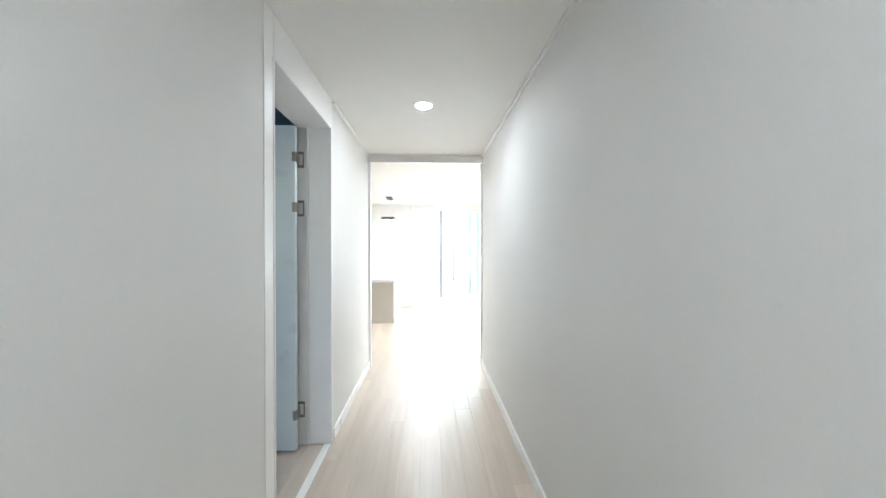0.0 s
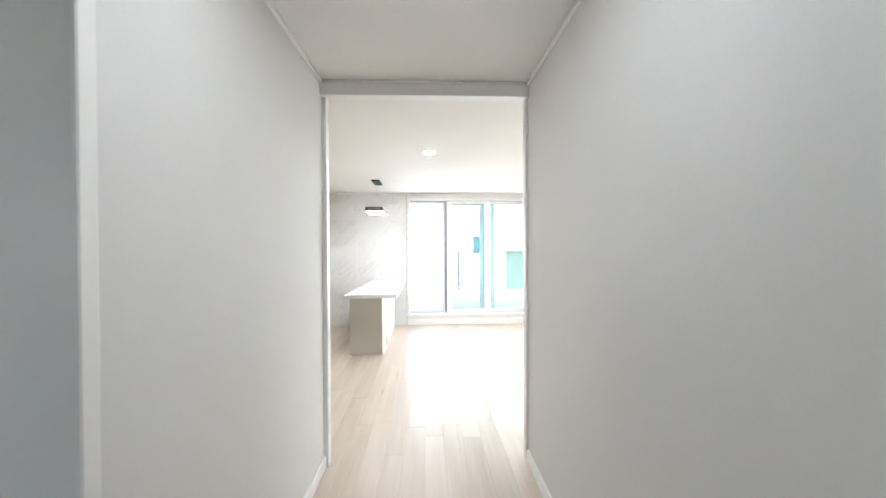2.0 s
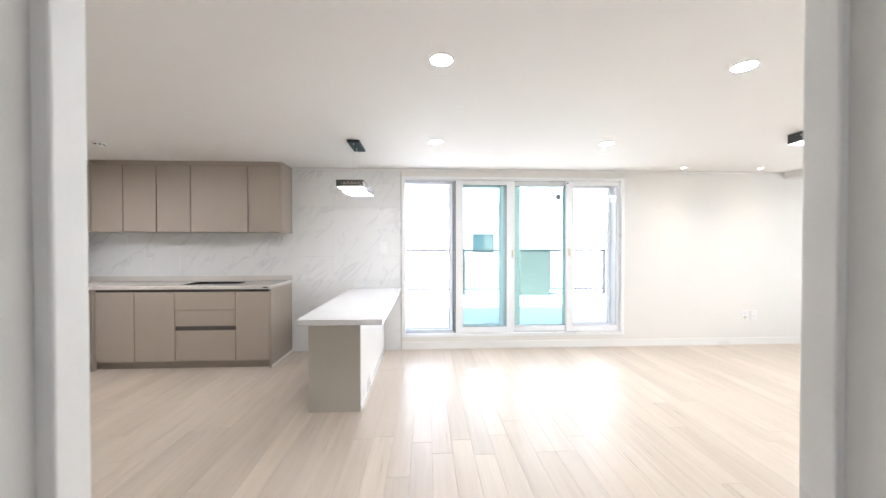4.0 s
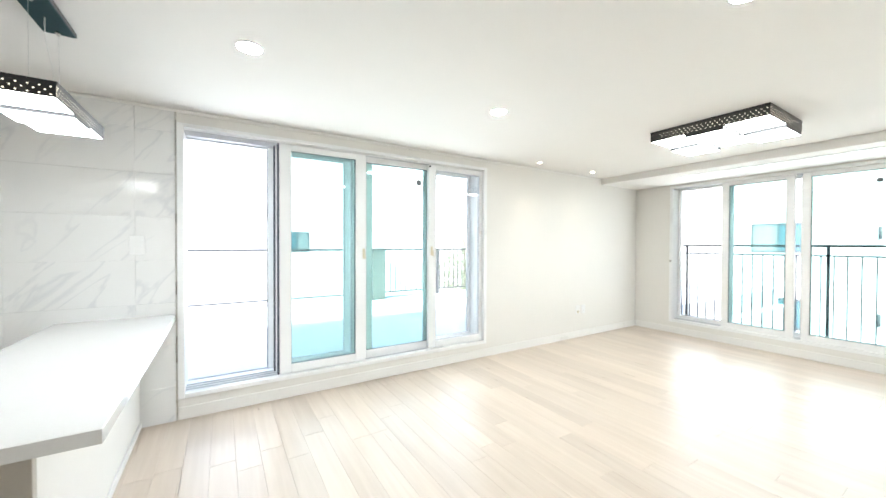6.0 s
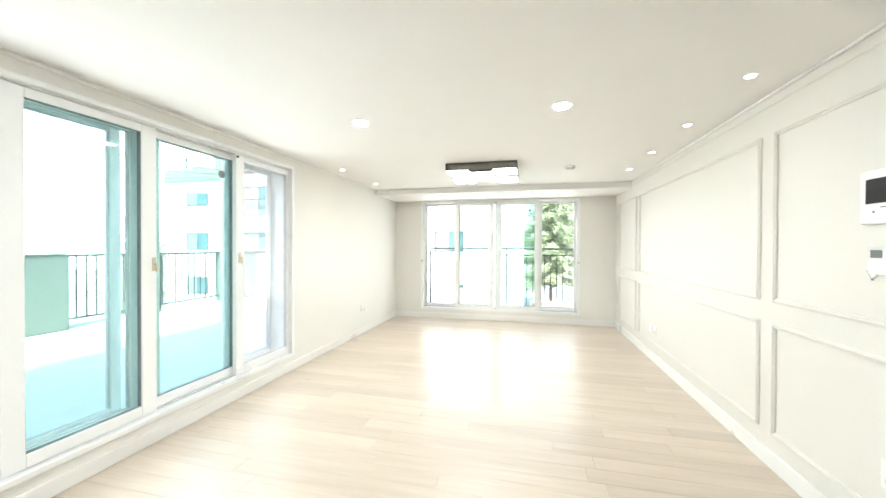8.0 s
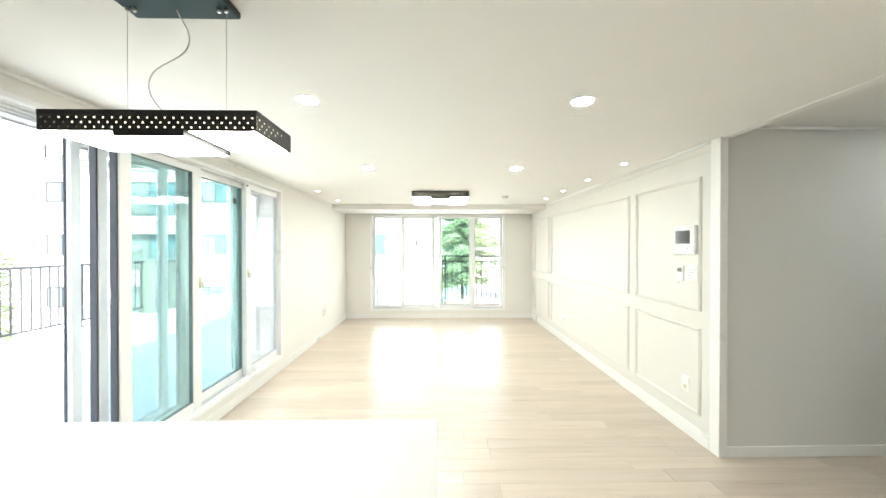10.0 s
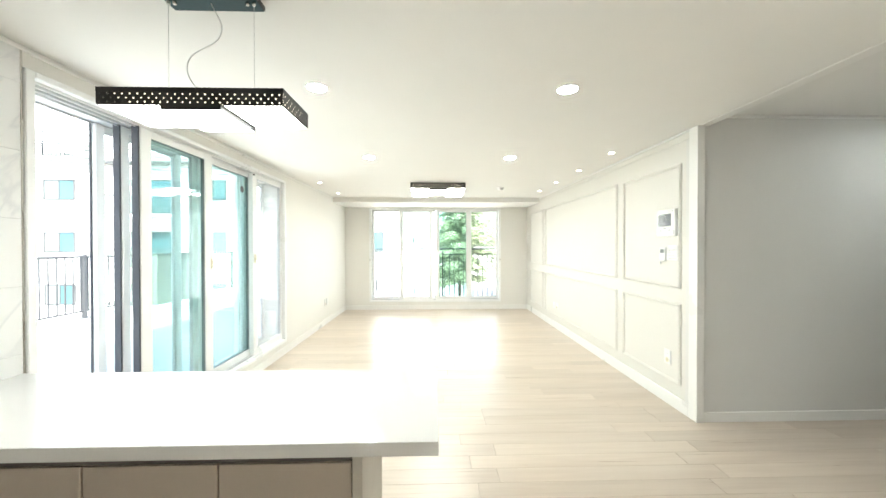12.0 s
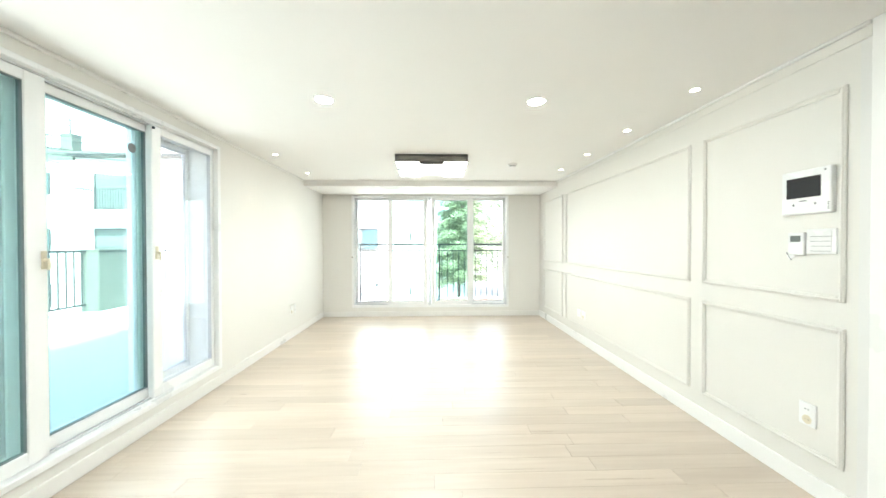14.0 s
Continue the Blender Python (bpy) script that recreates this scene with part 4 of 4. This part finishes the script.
bmesh.ops.rotate(bm, cent=(0, 0, 0), matrix=Matrix.Rotation(radians(38), 3, "Y"), verts=bm.verts)
part("card", bm, PLASTIC, tag)
part("strip", rod((0.022, 0.006, 0.018), (-0.002, 0.006, -0.020), 0.0025, 8), GASKET, tag)
part("lead", rod((0.0, 0.005, 0.01), (-0.005, 0.005, 0.03), 0.0012, 8), PRINT, tag)

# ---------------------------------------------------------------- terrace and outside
# added glowing board: stands in for burnt-out white sky at the horizon
SKY_GLOW = glow("glowing white sky stand-in", (0.97, 0.99, 1.0), 1.0)
structure("backdrop", box(-160, 260, 150, 151, -7.0, 60), SKY_GLOW, "added glowing board for the white sky beyond the buildings", "backdrop")
structure("ground", box(-3000, 3000, -3000, 3000, -7.4, -7.0), GROUND, "pale paved ground between the buildings", "ground")
terrace = structure("terrace", box(-5.5, 13.5, NORTH + 0.30, 12.25, -0.35, 0.08, 0.01), CONCRETE, "pale coated roof terrace", "terrace")
SHADE_TOP = 6.4      # top of the unseen wall that shades the terrace
house = thing("own_building", (0, 0, 0), "white masonry of the building below the flat", "building")
part("lower_wall", box(-5.5, 6.15, -2.0, 12.24, -7.0, -0.36), RENDER_WHITE, house)
part("terrace_support", box(6.16, 13.49, NORTH + 0.3, 12.24, -7.0, -0.36), RENDER_WHITE, house)
# unseen thin wall, added to keep the sun off the near terrace
part("shade_wall", box(-5.5, 6.15, NORTH + 0.05, NORTH + 0.298, 2.61, SHADE_TOP), RENDER_WHITE, house)
part("side_wall", box(6.15, 13.5, NORTH + 0.05, NORTH + 0.298, -7.0, -0.36), RENDER_WHITE, house)


def rail_bay(name, x0, x1, y, zf, top, group, bar=RAIL):
    r = thing(name, (x0, y, zf), "grey steel railing with upright bars", "railing", group)
    w = x1 - x0
    part("top_rail", box(0, w, -0.022, 0.022, top - 0.04, top, 0.004), RAIL, r)
    part("bottom_rail", box(0, w, -0.015, 0.015, 0.11, 0.14, 0.003), RAIL, r)
    n = max(1, int(w / 0.125))
    proto = None
    for i in range(n):
        xx = (i + 0.5) * w / n
        if proto is None:
            proto = part("baluster", box(-0.009, 0.009, -0.009, 0.009, 0.14, top - 0.04), bar, r)
            proto.location.x = xx
        else:
            o = proto.copy()
            scene.collection.objects.link(o)
            o.location.x = xx
    bm = box(-0.028, 0.028, -0.03, 0.03, 0, top + 0.02, 0.004)
    bm = box(-0.07, 0.07, -0.06, 0.06, 0, 0.012, bm=bm)
    part("post", bm, RAIL, r)
    return r


# western bays get white bars: the glare that burns them out, as colour
for a, b in ((-5.4, -3.2), (-3.2, -0.95), (-0.95, 1.28), (1.28, 2.6), (3.35, 4.78), (4.78, 6.1), (7.3, 9.3), (9.3, 11.3), (11.3, 13.3)):
    rail_bay("terrace_railing", a, b, 12.0, 0.08, 1.09, "terrace railings", RENDER_WHITE if b < 3 else RAIL)
for a, b in ((2.61, 3.34), (6.11, 7.29)):
    p = thing("parapet_block", ((a + b) / 2, 12.0, 0.08), "grey-green painted solid parapet block between railings", "parapet", "parapet blocks")
    part("block", box(-(b - a) / 2, (b - a) / 2, -0.22, 0.1, 0, 1.08, 0.02, 2), PARAPET, p)
    part("coping", box(-(b - a) / 2 - 0.005, (b - a) / 2 + 0.005, -0.24, 0.12, 1.081, 1.10, 0.004), PARAPET, p)

# balcony rail outside the east window
br = thing("balcony_railing", (EAST + 0.34, 0, 0), "grey steel double-bar balcony railing", "railing")
part("top_rail", box(-0.02, 0.02, 4.2, 7.23, 1.25, 1.278, 0.004), RAIL, br)
part("second_rail", box(-0.012, 0.012, 4.2, 7.23, 1.140, 1.160, 0.003), RAIL, br)
part("bottom_rail", box(-0.012, 0.012, 4.2, 7.23, 0.205, 0.225, 0.003), RAIL, br)
proto = None
for i in range(30):
    if proto is None:
        proto = part("baluster", box(-0.006, 0.006, -0.006, 0.006, 0.225, 1.145), RAIL, br)
        proto.location.y = 4.315
    else:
        o = proto.copy()
        scene.collection.objects.link(o)
        o.location.y = 4.315 + 0.1042 * i
for y in (4.262, 5.715, 7.168):
    part("post", box(-0.014, 0.014, y - 0.014, y + 0.014, 0.1, 1.25, 0.003), RAIL, br)
for y in (4.262, 7.168):
    part("bracket", box(-0.08, -0.014, y - 0.012, y + 0.012, 0.20, 0.23), RAIL, br)


def far_window(parent, axis, d, u0, u1, z0, z1, side=-1):
    """A recessed window on a facade square to an axis; side: which way it faces."""
    fr = frame_bars(u0, u1, z0, z1, 0.08, 0.08, 0.08, 0.08, min(d, d + side * 0.06), max(d, d + side * 0.06), axis, 0.0)
    um = (u0 + u1) / 2
    if axis == "x":
        fr = box(min(d, d + side * 0.05), max(d, d + side * 0.05), um - 0.03, um + 0.03, z0 + 0.08, z1 - 0.08, bm=fr)
    else:
        fr = box(um - 0.03, um + 0.03, min(d, d + side * 0.05), max(d, d + side * 0.05), z0 + 0.08, z1 - 0.08, bm=fr)
    w = part("window", fr, FARFRAME, parent)
    for a, b, mt in ((u0 + 0.08, um - 0.03, FARGLASS), (um + 0.03, u1 - 0.08, CURTAIN)):
        e0, e1 = sorted((d + side * 0.004, d + side * 0.03))
        part("pane", box(e0, e1, a, b, z0 + 0.08, z1 - 0.08) if axis == "x" else box(a, b, e0, e1, z0 + 0.08, z1 - 0.08), mt, w)


FX = 20.3
ab = thing("apartment_building", (0, 0, 0), "white rendered apartment building with balconies and hipped roof", "apartment building")
part("wall", box(FX, FX + 10, 5.6, 31.0, -7.0, 6.2), RENDER_WHITE, ab)
bm = bmesh.new()
e = [bm.verts.new(c) for c in ((FX - 0.5, 5.1, 6.2), (FX + 10.5, 5.1, 6.2), (FX + 10.5, 25.9, 6.2), (FX - 0.5, 25.9, 6.2))]
e2 = [bm.verts.new((v.co.x, v.co.y, 6.38)) for v in e]
rg = [bm.verts.new((FX + 5, 10.8, 8.9)), bm.verts.new((FX + 5, 20.6, 8.9))]
bm.faces.new(e[::-1])
for i in range(4):
    bm.faces.new((e[i], e[(i + 1) % 4], e2[(i + 1) % 4], e2[i]))
bm.faces.new((e2[0], e2[1], rg[0]))
bm.faces.new((e2[1], e2[2], rg[1], rg[0]))
bm.faces.new((e2[2], e2[3], rg[1]))
bm.faces.new((e2[3], e2[0], rg[0], rg[1]))
part("roof", bm, ROOFTILE, ab, "grey shingled hip roof")
part("gutter", box(FX - 0.56, FX - 0.505, 5.1, 25.9, 6.2, 6.32), FARFRAME, ab, "dark eaves gutter")
part("roof_parapet", box(FX - 0.12, FX + 10.1, 25.95, 31.1, 5.85, 6.75), PARAPET, ab, "grey-green band of the roof parapet")
part("pillar", box(FX - 0.14, FX + 0.45, 26.0, 26.6, 6.751, 7.55), PARAPET, ab, "grey-green parapet pillar")
part("stair_head", box(FX + 2, FX + 6, 30.0, 31.0, 6.751, 7.5), PARAPET, ab)
for k in range(3):
    zt = 5.36 - 3.14 * k
    for a, b in ((8.97, 10.75), (14.2, 15.9), (18.42, 20.0), (27.32, 29.15)):
        far_window(ab, "x", FX, a, b, zt - 1.24, zt)
    part("vent_pipe", rod((FX - 0.08, 7.1, zt - 0.7), (FX - 0.08, 7.1, zt - 0.25), 0.05, 10), FARFRAME, ab)
    far_window(ab, "x", FX, 21.3, 24.9, zt - 2.1, zt)
    bal = part("balcony", box(FX - 1.1, FX, 20.7, 24.95, zt - 2.32, zt - 2.17), RENDER_WHITE, ab)
    bm = box(FX - 1.1, FX - 1.05, 20.7, 24.95, zt - 1.06, zt - 1.01)
    bm = box(FX - 1.1, FX - 1.05, 20.7, 24.95, zt - 2.10, zt - 2.07, bm=bm)
    bm = box(FX - 1.1, FX, 20.7, 20.75, zt - 1.06, zt - 1.01, bm=bm)
    bm = box(FX - 1.1, FX, 24.9, 24.95, zt - 1.06, zt - 1.01, bm=bm)
    for i in range(31):
        bm = box(FX - 1.09, FX - 1.065, 20.71 + 0.14 * i, 20.735 + 0.14 * i, zt - 2.17, zt - 1.06, bm=bm)
    part("balcony_rail", bm, RAIL, bal)
bm = box(FX - 0.05, FX, 26.61, 31, 7.44, 7.5)
for i in range(18):
    bm = box(FX - 0.04, FX - 0.01, 26.7 + 0.24 * i, 26.73 + 0.24 * i, 6.75, 7.44, bm=bm)
part("roof_rail", bm, RAIL, ab)
bm = rod((FX + 0.1, 26.3, 7.5), (FX + 0.1, 26.3, 8.42), 0.045)
bm = rod((FX + 0.1, 29.33, 6.75), (FX + 0.1, 29.33, 8.3), 0.045, 10, bm)
for p, q in (((FX + 0.1, 26.3, 8.38), (FX + 0.1, 29.33, 8.26)), ((FX + 0.1, 26.3, 8.38), (FX + 0.3, 23.1, 7.35)), ((FX + 0.1, 26.3, 8.05), (FX + 0.1, 29.33, 7.6)), ((FX + 0.1, 29.33, 8.26), (FX + 3, 30.6, 8.4)), ((FX + 0.1, 26.3, 7.55), (FX + 0.2, 24.2, 7.2))):
    bm = rod(p, q, 0.028, 6, bm)
part("clothes_frame", bm, RAIL, ab)

nb = thing("neighbour_building", (0, 0, 0), "white rendered building across from the terrace", "building")
part("wall", box(-16, 13.5, 35, 44, -7.0, 9.5), RENDER_WHITE, nb)
part("roof", box(-16.3, 13.8, 34.7, 44.3, 9.51, 9.8), ROOFTILE, nb)
far_window(nb, "y", 35, 4.55, 6.4, 0.63, 2.24)


# overhead cables between the buildings
for dz, dx in ((0.0, 0.0), (0.28, 0.15), (0.62, -0.1), (0.9, 0.3)):
    cb = thing("overhead_cable", (11.2 + dx, 34.9, 6.3 + dz), "thin black overhead utility cable strung between buildings", "cable", "overhead cables")
    prev, bm = Vector((0, 0, 0)), None
    for q in range(1, 11):
        f = q / 10
        nxt = Vector((9.0 * f, -26.0 * f, -1.0 * f - 2.4 * f * (1 - f)))
        bm = rod(prev, nxt, 0.018, 6, bm)
        prev = nxt
    part("cable", bm, RAIL, cb)

# trees


def tree(name, x, y, z, height, spread, count, leafmat, label, conifer, seed, size=1.0):
    rnd = random.Random(seed)
    t = thing(name, (x, y, z), label, "tree")
    bm = rod((0, 0, 0), (0.05, 0, height * 0.55), 0.22, 10, None, 0.13)
    bm = rod((0.05, 0, height * 0.55), (0, 0.05, height * 0.96), 0.13, 8, bm, 0.03)
    tips = []
    limbs = 70 if conifer else 34
    for i in range(limbs):
        f = 0.16 + 0.82 * i / limbs
        a = i * 2.4 + rnd.uniform(-0.3, 0.3)
        reach = spread * ((1.05 - f) if conifer else math.sqrt(max(0.05, 1 - (2 * f - 1.15) ** 2))) * rnd.uniform(0.75, 1.15)
        base = Vector((0, 0, height * f))
        tip = base + Vector((math.cos(a) * reach, math.sin(a) * reach, (-0.12 if conifer else 0.35) * reach))
        bm = rod(base, tip, 0.045 * (1.1 - f) + 0.012, 5, bm, 0.008)
        tips.append((base, tip))
    part("trunk", bm, BARK, t)
    verts, faces = [], []
    for i in range(count):
        base, tip = rnd.choice(tips)
        f = rnd.random() ** (0.85 if conifer else 0.6)
        s = (0.34 if conifer else 0.5) * size
        c = base.lerp(tip, f) + Vector((rnd.gauss(0, s), rnd.gauss(0, s), rnd.gauss(0, s * 0.7) - (0.15 if conifer else 0)))
        d = (tip - base).normalized() * rnd.uniform(0.10, 0.26) * size + Vector((rnd.gauss(0, 0.08), rnd.gauss(0, 0.08), rnd.gauss(-0.04, 0.07)))
        sd = Vector((rnd.gauss(0, 1), rnd.gauss(0, 1), rnd.gauss(0, 1))).cross(d).normalized() * rnd.uniform(0.03, 0.075) * size
        k = len(verts)
        verts += [c - d, c + sd, c + d, c - sd]
        faces.append((k, k + 1, k + 2, k + 3))
    me = bpy.data.meshes.new("crown")
    me.from_pydata([tuple(v) for v in verts], [], faces)
    me.materials.append(leafmat)
    cr = new("crown", me)
    cr.parent = t
    return t


tree("conifer_tree", 46.0, 2.4, -7.0, 24.0, 5.4, 52000, NEEDLES, "tall green conifer outside the balcony window", True, 3, 1.15)
tree("leafy_tree", 54.0, -6.0, -7.0, 19.0, 6.5, 7000, LEAVES, "pale green leafy tree beyond the conifer", False, 5, 1.5)
tree("leafy_tree", 40.0, -12.0, -7.0, 15.0, 6.0, 7000, LEAVES, "broad pale green tree beside the street", False, 7, 1.6)
tree("leafy_tree", 22.6, 36.0, -7.0, 9.2, 3.2, 6000, LEAVES, "round leafy tree beyond the terrace railing", False, 9, 1.0)
gw = thing("garden_wall", (40, 1.0, -7.0), "low red brick garden wall below the trees", "wall")
part("wall", box(-0.15, 0.15, -14, 4, 0, 2.2, 0.02), BRICKRED, gw)
part("coping", box(-0.2, 0.2, -14, 4, 2.201, 2.3, 0.01), RENDER_WHITE, gw)

# ---------------------------------------------------------------- tiles of the kitchen wall
TW = 0.60


def tile_mesh(w, h):
    return mesh_of("tile", box(-w / 2 + 0.0004, w / 2 - 0.0004, -0.0095, 0, -h / 2 + 0.0004, h / 2 - 0.0004, 0.0003), MARBLE)


tiles = tagged(part("tile_backing", box(WEST + 0.002, 0.048, NORTH - 0.0035, NORTH + 0.001, 0, CEIL - 0.001), GROUT), "white marble-look porcelain tiling", "wall tiles", kind="structure")
cache = {}


def lay_tile(u0, u1, v0, v1, m):
    key = (round(u1 - u0, 3), round(v1 - v0, 3))
    if key not in cache:
        cache[key] = tile_mesh(*key)
    o = new("tile", cache[key])
    o.parent = tiles
    o.matrix_local = m
    return o


x = -0.17
cols = [(-0.17, 0.048)]
while x > WEST + 0.05:
    cols.append((max(WEST + 0.012, x - TW), x))
    x -= TW
rows = [(0, 0.25), (0.25, 0.55), (0.55, 0.85), (0.85, 1.15), (1.15, 1.45), (1.45, 1.75), (1.75, 2.05), (2.05, CEIL - 0.001)]
for a, b in cols:
    for c, d in rows:
        lay_tile(a, b, c, d, pose((a + b) / 2, NORTH - 0.001, (c + d) / 2))
y = NORTH - 0.012
while y > 5.2:
    a = max(5.1, y - TW)
    for c, d in rows[3:5]:
        lay_tile(a, y, c, d, pose(WEST + 0.001, (a + y) / 2, (c + d) / 2, 0, 0, 90))
    y -= TW
part("edge_trim", box(0.049, 0.057, NORTH - 0.012, NORTH + 0.001, 0, CEIL - 0.001, 0.001), CHROME, tiles, "slim metal tile edge")

# ---------------------------------------------------------------- floor planks
PW, PL = 0.129, 1.32
pb = box(-PW / 2 + 0.0004, PW / 2 - 0.0004, -0.5, 0.5, -0.0078, 0.0, 0.0)
bmesh.ops.bevel(pb, geom=[ed for ed in pb.edges if all(v.co.z > -0.001 for v in ed.verts)], offset=0.0007, segments=1, affect="EDGES")
PLANK_MESH = mesh_of("plank", pb, PLANK)
rnd = random.Random(11)
k0 = int((WEST - 0.264) / PW) - 1
for k in range(k0, 60):
    xa = 0.264 + PW * k
    xb = xa + PW
    if xa < WEST - 0.08 or xb > EAST + 0.12:
        continue
    in_hall = xb > HALL_L + 0.02 and xa < HALL_R - 0.02
    start = HALL_BACK if in_hall else SOUTH
    y = start - rnd.uniform(0, 0.8) * PL
    while y < NORTH:
        a, b = max(start, y), min(NORTH, y + PL)
        if b - a > 0.02:
            o = new("plank", PLANK_MESH)
            o.parent = floor
            o.location, o.scale = ((xa + xb) / 2, (a + b) / 2, 0), (1, b - a - 0.0012, 1)
        y += PL
